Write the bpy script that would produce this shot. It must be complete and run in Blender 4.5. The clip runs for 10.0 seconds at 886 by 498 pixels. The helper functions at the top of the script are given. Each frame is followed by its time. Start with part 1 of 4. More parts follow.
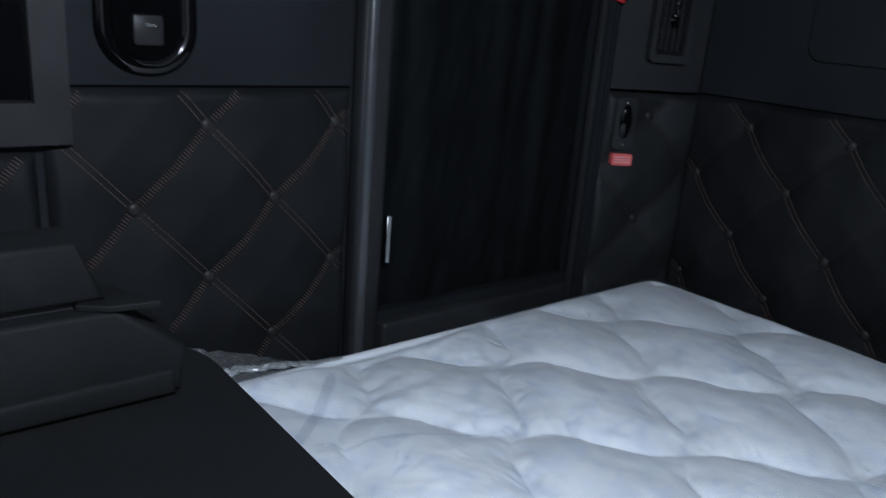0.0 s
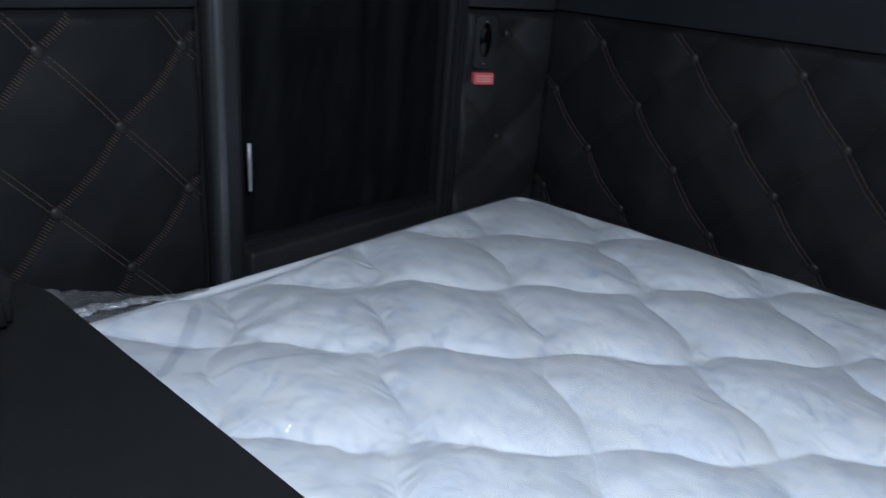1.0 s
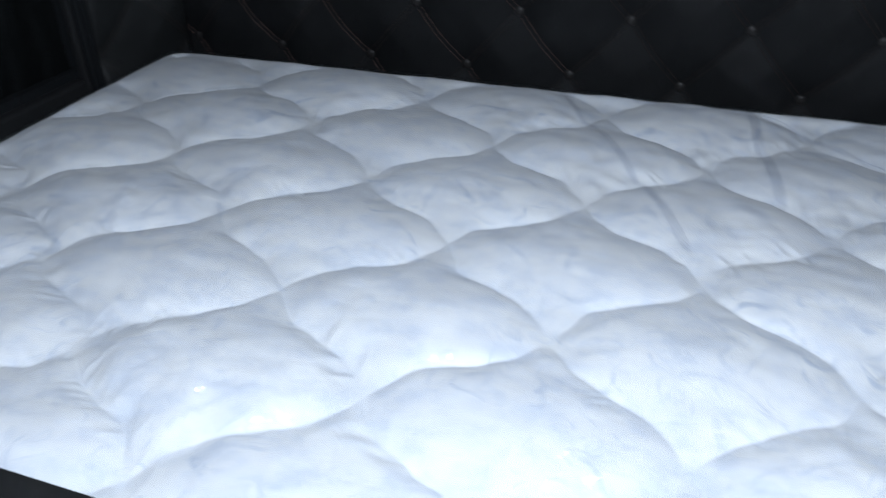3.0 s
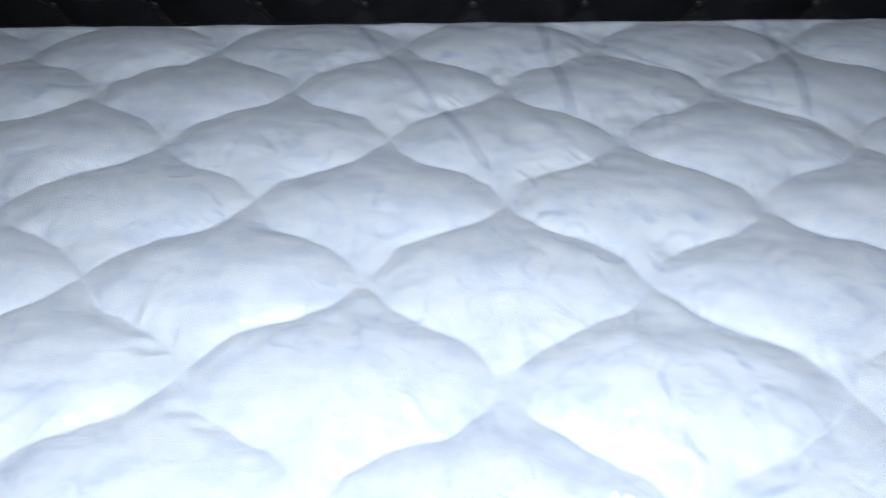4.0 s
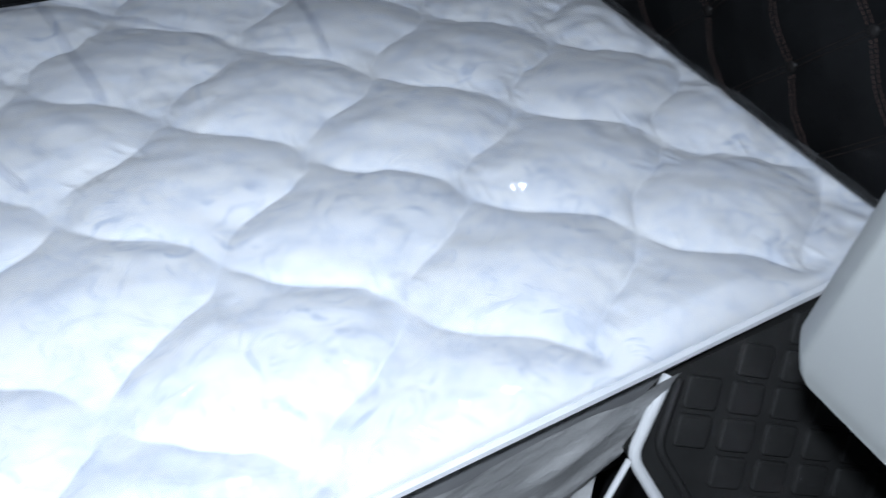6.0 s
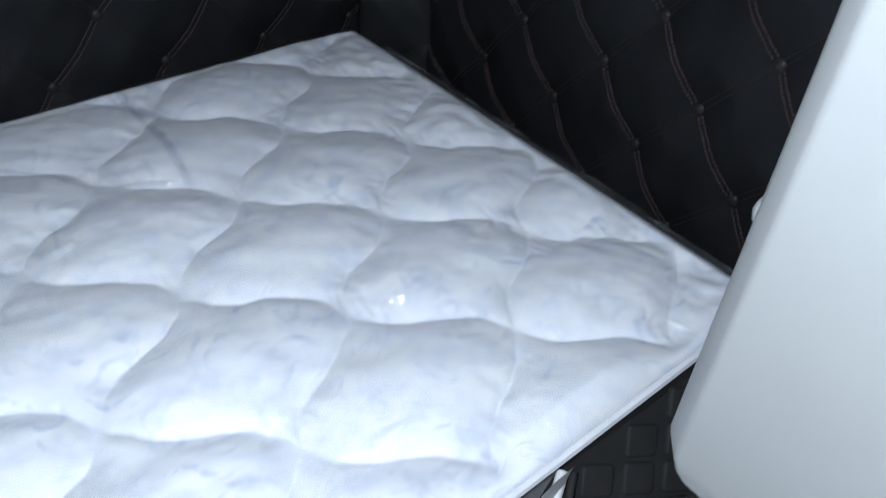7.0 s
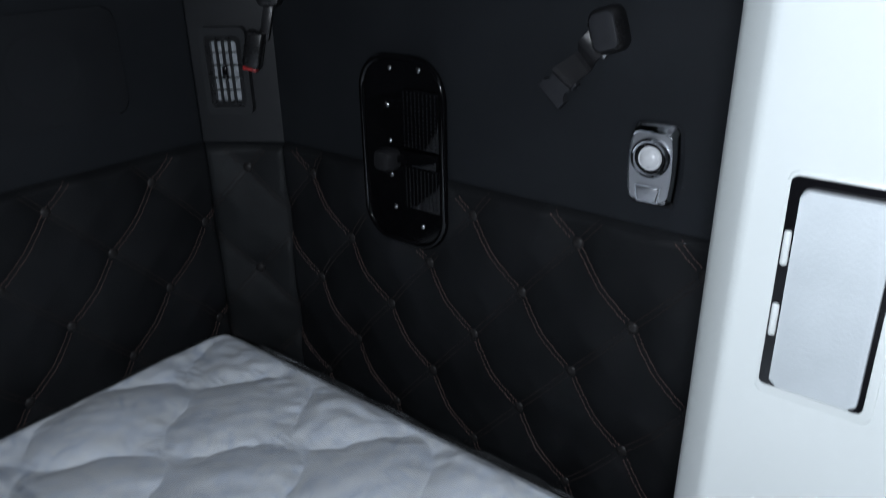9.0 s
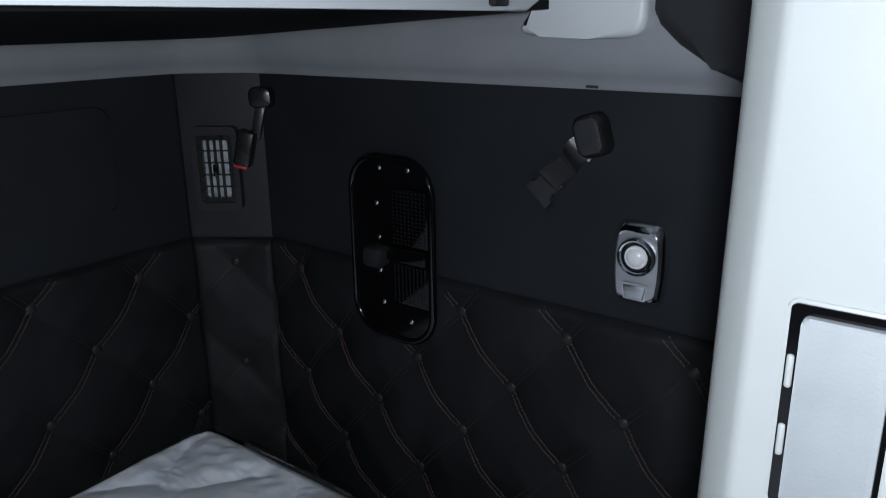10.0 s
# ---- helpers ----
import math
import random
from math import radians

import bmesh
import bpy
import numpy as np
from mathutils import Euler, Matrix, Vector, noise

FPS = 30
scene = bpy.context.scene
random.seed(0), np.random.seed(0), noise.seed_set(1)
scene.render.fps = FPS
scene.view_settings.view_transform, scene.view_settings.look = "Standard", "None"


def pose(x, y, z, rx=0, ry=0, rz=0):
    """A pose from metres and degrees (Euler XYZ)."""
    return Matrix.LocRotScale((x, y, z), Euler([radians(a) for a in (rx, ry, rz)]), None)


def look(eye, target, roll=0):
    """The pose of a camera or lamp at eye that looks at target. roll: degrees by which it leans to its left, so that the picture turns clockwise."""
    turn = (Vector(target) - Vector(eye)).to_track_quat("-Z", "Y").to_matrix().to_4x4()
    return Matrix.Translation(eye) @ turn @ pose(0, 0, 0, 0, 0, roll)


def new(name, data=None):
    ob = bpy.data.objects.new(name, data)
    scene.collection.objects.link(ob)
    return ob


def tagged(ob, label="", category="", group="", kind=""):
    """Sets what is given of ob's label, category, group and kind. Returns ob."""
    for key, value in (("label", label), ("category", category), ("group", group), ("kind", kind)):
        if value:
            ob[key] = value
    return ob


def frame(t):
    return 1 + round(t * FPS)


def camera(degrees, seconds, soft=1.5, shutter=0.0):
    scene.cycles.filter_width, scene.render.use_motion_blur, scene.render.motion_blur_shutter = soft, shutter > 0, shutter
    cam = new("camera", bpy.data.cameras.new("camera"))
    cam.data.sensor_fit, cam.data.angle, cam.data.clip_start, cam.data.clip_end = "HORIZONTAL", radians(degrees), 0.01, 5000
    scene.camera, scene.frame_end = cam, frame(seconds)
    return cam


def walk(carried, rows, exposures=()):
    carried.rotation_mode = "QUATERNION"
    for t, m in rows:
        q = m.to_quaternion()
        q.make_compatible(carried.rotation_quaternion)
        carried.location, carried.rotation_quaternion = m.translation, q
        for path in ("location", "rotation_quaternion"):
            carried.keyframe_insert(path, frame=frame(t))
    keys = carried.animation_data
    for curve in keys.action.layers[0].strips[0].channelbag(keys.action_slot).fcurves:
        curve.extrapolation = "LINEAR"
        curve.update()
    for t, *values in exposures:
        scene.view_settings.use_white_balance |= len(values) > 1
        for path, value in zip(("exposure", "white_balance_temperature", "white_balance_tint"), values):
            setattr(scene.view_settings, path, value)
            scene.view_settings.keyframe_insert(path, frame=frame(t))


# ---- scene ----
cam = camera(60.3, 10.0, soft=1.1, shutter=0.5)
PATH = [
    (0, (0.05, -0.014, 1.221), (-1.42, 1.205, 0.625), 4.7),
    (0.5, (0.067, -0.005, 1.216), (-1.288, 1.304, 0.545), 4.6),
    (1, (0.084, 0.002, 1.214), (-1.134, 1.402, 0.47), 4.6),
    (1.5, (0.102, 0.009, 1.207), (-0.96, 1.493, 0.389), 3.7),
    (2, (0.122, 0.017, 1.207), (-0.777, 1.55, 0.29), 2.6),
    (2.5, (0.141, 0.027, 1.209), (-0.579, 1.606, 0.215), 1.8),
    (2.7, (0.149, 0.032, 1.211), (-0.499, 1.619, 0.181), 1.0),
    (3.8, (0.21, 0.049, 1.232), (-0.056, 1.616, 0.019), -2.8),
    (4, (0.218, 0.051, 1.231), (0.043, 1.61, -0.01), -2.5),
    (4.5, (0.24, 0.05, 1.245), (0.297, 1.569, -0.055), -0.9),
    (5, (0.258, 0.047, 1.263), (0.528, 1.483, -0.102), -0.4),
    (5.5, (0.273, 0.045, 1.283), (0.747, 1.385, -0.124), 1.0),
    (6, (0.285, 0.05, 1.307), (0.991, 1.292, -0.093), 4.1),
    (6.2, (0.289, 0.053, 1.306), (1.07, 1.283, -0.064), 4.5),
    (7.3, (0.317, 0.08, 1.384), (1.389, 1.248, 0.164), 3.4),
    (7.5, (0.312, 0.088, 1.39), (1.443, 1.245, 0.216), 3.6),
    (8, (0.314, 0.097, 1.414), (1.567, 1.248, 0.363), 2.8),
    (8.5, (0.324, 0.101, 1.445), (1.666, 1.259, 0.519), 0.5),
    (9, (0.329, 0.108, 1.473), (1.743, 1.284, 0.687), -1.2),
    (9.5, (0.319, 0.115, 1.491), (1.791, 1.301, 0.837), -1.8),
    (10, (0.313, 0.119, 1.497), (1.826, 1.291, 0.913), -0.8),
]
EXPOSURES = [(0, -0.38, 6300, 10), (1.5, -0.36, 6400, 10), (2.5, -0.36, 6520, 10), (4.5, -0.34, 6520, 11), (6, -0.20, 6500, 11), (7.5, -0.10, 6500, 11), (8.5, -0.38, 6500, 10), (9.3, -0.62, 6700, 10), (10, -0.68, 6700, 11)]
walk(cam, [(t, look(e, g, r)) for t, e, g, r in PATH], EXPOSURES)

# ---------------------------------------------------------------- light
world = bpy.data.worlds.new("dark_cab")
scene.world = world
world.use_nodes = True
world.node_tree.nodes["Background"].inputs[0].default_value = (0.55, 0.7, 1.0, 1)
world.node_tree.nodes["Background"].inputs[1].default_value = 0.02

# fixed stand-in for a lamp carried at the camera; no roof lamp is known
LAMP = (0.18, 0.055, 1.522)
lamp_data = bpy.data.lights.new("standin_lamp_light", "POINT")
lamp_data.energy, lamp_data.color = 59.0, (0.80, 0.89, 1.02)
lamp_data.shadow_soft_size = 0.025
lamp_light = new("standin_lamp_light", lamp_data)
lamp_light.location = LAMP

# dim cool fill added in front, before an assumed windscreen that is never seen
fill_data = bpy.data.lights.new("front_fill", "AREA")
fill_data.shape, fill_data.size, fill_data.size_y = "RECTANGLE", 1.6, 0.46
fill_data.energy, fill_data.color = 1.0, (0.74, 0.86, 1.0)
fill_light = new("front_fill", fill_data)
fill_light.matrix_world = look((0.15, -1.27, 1.28), (0.15, 0.5, 1.15))

# ---------------------------------------------------------------- the plan
XL, XR, YR = -0.916, 1.213, 1.347      # faces of the side walls and of the rear wall
YF = -1.30                             # front of the closed space
ZC = 1.655                              # roof lining
SEAM, COVE = 1.103, 1.412              # top of the tufted padding, foot of the roof cove
MX0, MX1, MY0, MY1, MZ = -0.800, 1.069, 0.320, 1.270, 0.745


# ---------------------------------------------------------------- materials
def shader(name, rough=0.5, metal=0.0):
    m = bpy.data.materials.new(name)
    m.use_nodes = True
    nt = m.node_tree
    b = nt.nodes["Principled BSDF"]
    b.inputs["Roughness"].default_value, b.inputs["Metallic"].default_value = rough, metal
    return m, nt, b


def noisy(nt, scale, detail=4.0, rough=0.55, stretch=(1, 1, 1)):
    co = nt.nodes.new("ShaderNodeTexCoord")
    mp = nt.nodes.new("ShaderNodeMapping")
    mp.inputs["Scale"].default_value = stretch
    nt.links.new(co.outputs["Object"], mp.inputs[0])
    n = nt.nodes.new("ShaderNodeTexNoise")
    n.inputs["Scale"].default_value, n.inputs["Detail"].default_value, n.inputs["Roughness"].default_value = scale, detail, rough
    nt.links.new(mp.outputs[0], n.inputs["Vector"])
    return n


def ramp(nt, src, stops):
    r = nt.nodes.new("ShaderNodeValToRGB")
    while len(r.color_ramp.elements) < len(stops):
        r.color_ramp.elements.new(0.5)
    for e, (p, c) in zip(r.color_ramp.elements, stops):
        e.position, e.color = p, (*c, 1)
    nt.links.new(src, r.inputs[0])
    return r


def relief(nt, b, src, strength, dist):
    bump = nt.nodes.new("ShaderNodeBump")
    bump.inputs["Strength"].default_value, bump.inputs["Distance"].default_value = strength, dist
    nt.links.new(src, bump.inputs["Height"])
    nt.links.new(bump.outputs[0], b.inputs["Normal"])
    return bump


def surface(name, dark, light, rough, scale=9.0, grain=420.0, bump=0.25, dist=0.0006, spread=0.12, metal=0.0, voronoi=False):
    """A colour that wanders between two tones, fine grain as relief, and a gloss that varies with it."""
    m, nt, b = shader(name, rough, metal)
    big = noisy(nt, scale)
    r = ramp(nt, big.outputs[0], [(0.3, dark), (0.7, light)])
    if max(light) < 0.012 and rough < 0.2:
        b.inputs["Specular IOR Level"].default_value = 0.45
    if max(light) < 0.04 and rough > 0.35:
        b.inputs["Specular IOR Level"].default_value = 0.20 if rough < 0.6 else 0.11
    nt.links.new(r.outputs[0], b.inputs["Base Color"])
    if voronoi:
        co = nt.nodes.new("ShaderNodeTexCoord")
        fine = nt.nodes.new("ShaderNodeTexVoronoi")
        fine.inputs["Scale"].default_value = grain
        nt.links.new(co.outputs["Object"], fine.inputs["Vector"])
        out = fine.outputs["Distance"]
    else:
        out = noisy(nt, grain, 3.0).outputs[0]
    relief(nt, b, out, bump, dist)
    mr = nt.nodes.new("ShaderNodeMapRange")
    mr.inputs["To Min"].default_value, mr.inputs["To Max"].default_value = rough - spread / 2, rough + spread / 2
    nt.links.new(noisy(nt, scale * 3).outputs[0], mr.inputs["Value"])
    nt.links.new(mr.outputs[0], b.inputs["Roughness"])
    return m


LEATHER = surface("black_leather", (0.0068, 0.0074, 0.0082), (0.0106, 0.0114, 0.0125), 0.61, 7, 520, 0.3, 0.0005, 0.14, voronoi=True)
VINYL = surface("matt_black_vinyl", (0.0036, 0.0039, 0.0041), (0.0052, 0.0056, 0.0059), 0.62, 6, 380, 0.12, 0.0003, 0.1)
POSTLEATHER = surface("charcoal_leather", (0.0105, 0.0115, 0.0122), (0.0155, 0.0168, 0.0178), 0.55, 7, 520, 0.3, 0.0005, 0.14, voronoi=True)
BUTTON = surface("black_button", (0.016, 0.015, 0.015), (0.024, 0.023, 0.023), 0.38, 40, 700, 0.2, 0.0003)
DARKTHREAD = surface("dark_thread", (0.020, 0.015, 0.014), (0.034, 0.025, 0.022), 0.7, 60, 900, 0.3, 0.0003)
THREAD = surface("brown_thread", (0.062, 0.036, 0.030), (0.100, 0.059, 0.048), 0.7, 60, 900, 0.3, 0.0003)
LINING = surface("dark_trim_fabric", (0.0100, 0.0114, 0.0132), (0.0138, 0.0156, 0.0178), 0.72, 5, 900, 0.35, 0.0004)
GREYPLASTIC = surface("charcoal_plastic", (0.016, 0.017, 0.0185), (0.023, 0.024, 0.0255), 0.48, 6, 800, 0.25, 0.0004)
BLACKPLASTIC = surface("black_plastic", (0.012, 0.012, 0.013), (0.018, 0.018, 0.019), 0.42, 12, 700, 0.2, 0.0003)
GLOSSBLACK = surface("gloss_black_plastic", (0.0014, 0.0014, 0.0017), (0.0026, 0.0026, 0.0030), 0.09, 8, 120, 0.05, 0.0002, 0.05)
COVEGREY = surface("grey_roof_cloth", (0.150, 0.157, 0.168), (0.190, 0.198, 0.210), 0.8, 4, 1100, 0.4, 0.0004)
WHITE = surface("white_moulded_plastic", (0.258, 0.273, 0.267), (0.294, 0.309, 0.302), 0.42, 3, 900, 0.18, 0.0003, 0.08)
WHITEROUGH = surface("grained_white_plastic", (0.185, 0.200, 0.206), (0.226, 0.243, 0.249), 0.55, 14, 620, 0.3, 0.0006, 0.1)
PALEGREY = surface("pale_grey_plastic", (0.40, 0.425, 0.435), (0.45, 0.472, 0.48), 0.45, 4, 800, 0.2, 0.0003)
CHROME = surface("chrome", (0.66, 0.68, 0.71), (0.75, 0.76, 0.78), 0.09, 9, 60, 0.04, 0.0002, 0.06, metal=1.0)
DARKCHROME = surface("smoked_chrome", (0.52, 0.53, 0.55), (0.60, 0.61, 0.63), 0.36, 9, 60, 0.05, 0.0002, 0.08, metal=1.0)
STEEL = surface("screw_steel", (0.45, 0.45, 0.45), (0.6, 0.6, 0.6), 0.25, 60, 400, 0.1, 0.0002, metal=1.0)
LENS = surface("frosted_lens", (0.52, 0.53, 0.54), (0.66, 0.67, 0.68), 0.25, 30, 300, 0.15, 0.0003)
CURTAINCLOTH = surface("black_curtain_cloth", (0.0022, 0.0029, 0.0032), (0.0040, 0.0050, 0.0055), 0.75, 12, 1200, 0.4, 0.0005)
WEBBING = surface("black_webbing", (0.010, 0.010, 0.011), (0.020, 0.020, 0.021), 0.30, 20, 500, 0.5, 0.0006)
RED = surface("red_plastic", (0.35, 0.02, 0.02), (0.45, 0.03, 0.03), 0.4, 30)
REDLABEL = surface("red_label", (0.62, 0.10, 0.10), (0.74, 0.14, 0.13), 0.4, 80)
PALEINK = surface("pale_ink", (0.72, 0.36, 0.35), (0.78, 0.42, 0.40), 0.5, 80)
MATRUBBER = surface("black_rubber", (0.015, 0.0155, 0.0155), (0.023, 0.0235, 0.0235), 0.65, 14, 500, 0.35, 0.0005)
SATIN = surface("satin_grey_trim", (0.52, 0.54, 0.55), (0.60, 0.62, 0.63), 0.38, 6, 500, 0.1, 0.0002)
MESHGREY = surface("grey_duct_foam", (0.16, 0.175, 0.19), (0.36, 0.38, 0.40), 0.7, 90, 500, 0.3, 0.0005)
TAPE = surface("white_edge_tape", (0.60, 0.63, 0.66), (0.68, 0.70, 0.73), 0.55, 20, 600, 0.3, 0.0004)
SIDE = surface("grey_mattress_border", (0.34, 0.35, 0.36), (0.44, 0.45, 0.46), 0.5, 9, 200, 0.4, 0.001)
STRAPBLACK = surface("smooth_black_plastic", (0.006, 0.006, 0.0065), (0.010, 0.010, 0.0105), 0.28, 20, 600, 0.1, 0.0003)
STRAPPLASTIC = surface("grained_black_plastic", (0.020, 0.021, 0.024), (0.030, 0.031, 0.034), 0.36, 20, 600, 0.3, 0.0004)
SHEENBEAD = surface("satin_charcoal", (0.040, 0.043, 0.047), (0.055, 0.058, 0.062), 0.3, 8, 400, 0.1, 0.0002)
GRILLE = surface("dark_grille_cloth", (0.0098, 0.0110, 0.0125), (0.0130, 0.0143, 0.0160), 0.8, 6, 900, 0.4, 0.0005)
COVERFILM = surface("grey_creased_cover", (0.40, 0.41, 0.41), (0.58, 0.59, 0.59), 0.32, 12, 60, 0.5, 0.003)
CARPET = surface("dark_carpet", (0.018, 0.018, 0.019), (0.030, 0.030, 0.031), 0.95, 12, 600, 0.8, 0.002)


def calc(nt, op, a, b=0.0, c=0.0):
    """One sum; numbers or sockets."""
    n = nt.nodes.new("ShaderNodeMath")
    n.operation = op
    for k, v in enumerate((a, b, c)):
        if isinstance(v, (int, float)):
            n.inputs[k].default_value = v
        else:
            nt.links.new(v, n.inputs[k])
    return n.outputs[0]


def soft_step(nt, v, lo, hi):
    r = nt.nodes.new("ShaderNodeMapRange")
    r.interpolation_type = "SMOOTHSTEP"
    r.inputs["From Min"].default_value, r.inputs["From Max"].default_value = lo, hi
    nt.links.new(v, r.inputs["Value"])
    return r.outputs[0]


def scrolls(nt, co, scale, size, turns, petals):
    """Woven ornaments, one in each cell of an uneven grid: two curling tendrils round a small flower. Gives the strength of the thread."""
    vo = nt.nodes.new("ShaderNodeTexVoronoi")
    vo.voronoi_dimensions = "2D"
    vo.inputs["Scale"].default_value, vo.inputs["Randomness"].default_value = scale, 0.75
    nt.links.new(co, vo.inputs["Vector"])
    off = nt.nodes.new("ShaderNodeVectorMath")
    off.operation = "SUBTRACT"
    nt.links.new(co, off.inputs[0])
    nt.links.new(vo.outputs["Position"], off.inputs[1])
    xyz = nt.nodes.new("ShaderNodeSeparateXYZ")
    nt.links.new(off.outputs[0], xyz.inputs[0])
    tone = nt.nodes.new("ShaderNodeSeparateColor")
    nt.links.new(vo.outputs["Color"], tone.inputs[0])
    r = calc(nt, "SQRT", calc(nt, "MULTIPLY_ADD", xyz.outputs[0], xyz.outputs[0], calc(nt, "MULTIPLY", xyz.outputs[1], xyz.outputs[1])))
    ang = calc(nt, "MULTIPLY_ADD", tone.outputs[0], 6.28, calc(nt, "ARCTAN2", xyz.outputs[1], xyz.outputs[0]))
    hand = calc(nt, "MULTIPLY_ADD", calc(nt, "GREATER_THAN", tone.outputs[1], 0.5), 2.0, -1.0)
    curl = calc(nt, "ADD", ang, calc(nt, "MULTIPLY", hand, calc(nt, "MULTIPLY", r, turns / size)))
    arm = soft_step(nt, calc(nt, "ABSOLUTE", calc(nt, "SINE", curl)), 0.42, 0.12)
    # leaves swell and thin along the tendril
    leaf = calc(nt, "MULTIPLY_ADD", calc(nt, "SINE", calc(nt, "MULTIPLY", r, 16.0 / size)), 0.45, 0.55)
    arm = calc(nt, "MULTIPLY", arm, leaf)
    arm = calc(nt, "MULTIPLY", arm, calc(nt, "MULTIPLY", soft_step(nt, r, size * 0.30, size * 0.42), soft_step(nt, r, size, size * 0.78)))
    edge = calc(nt, "MULTIPLY_ADD", calc(nt, "COSINE", calc(nt, "MULTIPLY", curl, petals)), 0.035 * size, 0.20 * size)
    bloom = calc(nt, "MULTIPLY", 0.55, soft_step(nt, calc(nt, "ABSOLUTE", calc(nt, "SUBTRACT", r, edge)), 0.085 * size, 0.02 * size))
    return calc(nt, "MAXIMUM", arm, bloom)


def ticking():
    """Quilted white mattress cloth with a faint pale-blue damask of scrolls and flowers, under clear wrapping."""
    m, nt, b = shader("quilted_ticking", 0.6)
    co = nt.nodes.new("ShaderNodeTexCoord")
    warp = noisy(nt, 11.0, 2.0)
    add = nt.nodes.new("ShaderNodeVectorMath")
    add.operation = "MULTIPLY_ADD"
    nt.links.new(warp.outputs["Color"], add.inputs[0])
    add.inputs[1].default_value = (0.11, 0.11, 0.0)
    nt.links.new(co.outputs["Object"], add.inputs[2])
    large = scrolls(nt, add.outputs[0], 7.0, 0.085, 4.6, 2.0)
    small = scrolls(nt, add.outputs[0], 17.0, 0.034, 3.6, 3.0)
    both = calc(nt, "MAXIMUM", large, calc(nt, "MULTIPLY", small, 0.7))
    # the weave shows where the wrapping clings to it
    cling = soft_step(nt, noisy(nt, 5.5, 3.0).outputs[0], 0.36, 0.60)
    broken = soft_step(nt, noisy(nt, 90.0, 3.0, 0.6).outputs[0], 0.30, 0.60)
    mask = calc(nt, "MULTIPLY", both, calc(nt, "MULTIPLY", calc(nt, "MULTIPLY_ADD", cling, 0.8, 0.2), broken))
    mott = noisy(nt, 42.0, 4.0, 0.6)
    blot = calc(nt, "MULTIPLY_ADD", noisy(nt, 17.0, 5.0, 0.65, (1.0, 1.5, 1.0)).outputs[0], 0.55, calc(nt, "MULTIPLY", mott.outputs[0], 0.45))
    tone = ramp(nt, blot, [(0.39, (0.685, 0.728, 0.81)), (0.49, (0.775, 0.80, 0.85)), (0.59, (0.825, 0.838, 0.862))])
    mix = nt.nodes.new("ShaderNodeMixRGB")
    nt.links.new(mask, mix.inputs[0])
    nt.links.new(tone.outputs[0], mix.inputs[1])
    mix.inputs[2].default_value = (0.54, 0.60, 0.71, 1)
    nt.links.new(mix.outputs[0], b.inputs["Base Color"])
    wr = noisy(nt, 20.0, 3.0, 0.55, (1.0, 1.8, 1.0))
    lift = calc(nt, "MULTIPLY_ADD", mask, 0.10, wr.outputs[0])
    relief(nt, b, lift, 0.30, 0.005)
    b.inputs["Sheen Weight"].default_value = 0.15
    return m


def film(name, base=0.05, amount=0.30, rough=0.10, tint=(0.97, 0.98, 0.98), milk=0.0):
    """Clear plastic wrapping: see-through, with gloss that grows at a grazing view, and creases."""
    m = bpy.data.materials.new(name)
    m.use_nodes = True
    nt = m.node_tree
    nt.nodes.clear()
    out = nt.nodes.new("ShaderNodeOutputMaterial")
    clear = nt.nodes.new("ShaderNodeBsdfTransparent")
    clear.inputs[0].default_value = (*tint, 1)
    gloss = nt.nodes.new("ShaderNodeBsdfGlossy")
    gloss.inputs["Roughness"].default_value = rough
    gloss.inputs[0].default_value = (1, 1, 1, 1)
    fr = nt.nodes.new("ShaderNodeFresnel")
    fr.inputs[0].default_value = 1.45
    mr = nt.nodes.new("ShaderNodeMapRange")
    mr.inputs["To Min"].default_value, mr.inputs["To Max"].default_value = base, amount
    nt.links.new(fr.outputs[0], mr.inputs["Value"])
    mix = nt.nodes.new("ShaderNodeMixShader")
    nt.links.new(mr.outputs[0], mix.inputs[0])
    if milk:
        pale = nt.nodes.new("ShaderNodeBsdfDiffuse")
        pale.inputs[0].default_value = (0.72, 0.74, 0.76, 1)
        veil = nt.nodes.new("ShaderNodeMixShader")
        veil.inputs[0].default_value = milk
        nt.links.new(clear.outputs[0], veil.inputs[1])
        nt.links.new(pale.outputs[0], veil.inputs[2])
        nt.links.new(veil.outputs[0], mix.inputs[1])
    else:
        nt.links.new(clear.outputs[0], mix.inputs[1])
    nt.links.new(gloss.outputs[0], mix.inputs[2])
    n1 = noisy(nt, 26.0, 5.0, 0.6, (1.0, 1.6, 1.0))
    n2 = noisy(nt, 75.0, 3.0, 0.5, (1.0, 1.8, 1.0))
    n2.noise_type = "RIDGED_MULTIFRACTAL"
    both = nt.nodes.new("ShaderNodeMath")
    both.operation = "MULTIPLY_ADD"
    nt.links.new(n2.outputs[0], both.inputs[0])
    both.inputs[1].default_value = 0.22
    nt.links.new(n1.outputs[0], both.inputs[2])
    bump = nt.nodes.new("ShaderNodeBump")
    bump.inputs["Strength"].default_value, bump.inputs["Distance"].default_value = 0.7, 0.003
    nt.links.new(both.outputs[0], bump.inputs["Height"])
    nt.links.new(bump.outputs[0], gloss.inputs["Normal"])
    nt.links.new(bump.outputs[0], fr.inputs["Normal"])
    nt.links.new(mix.outputs[0], out.inputs[0])
    return m


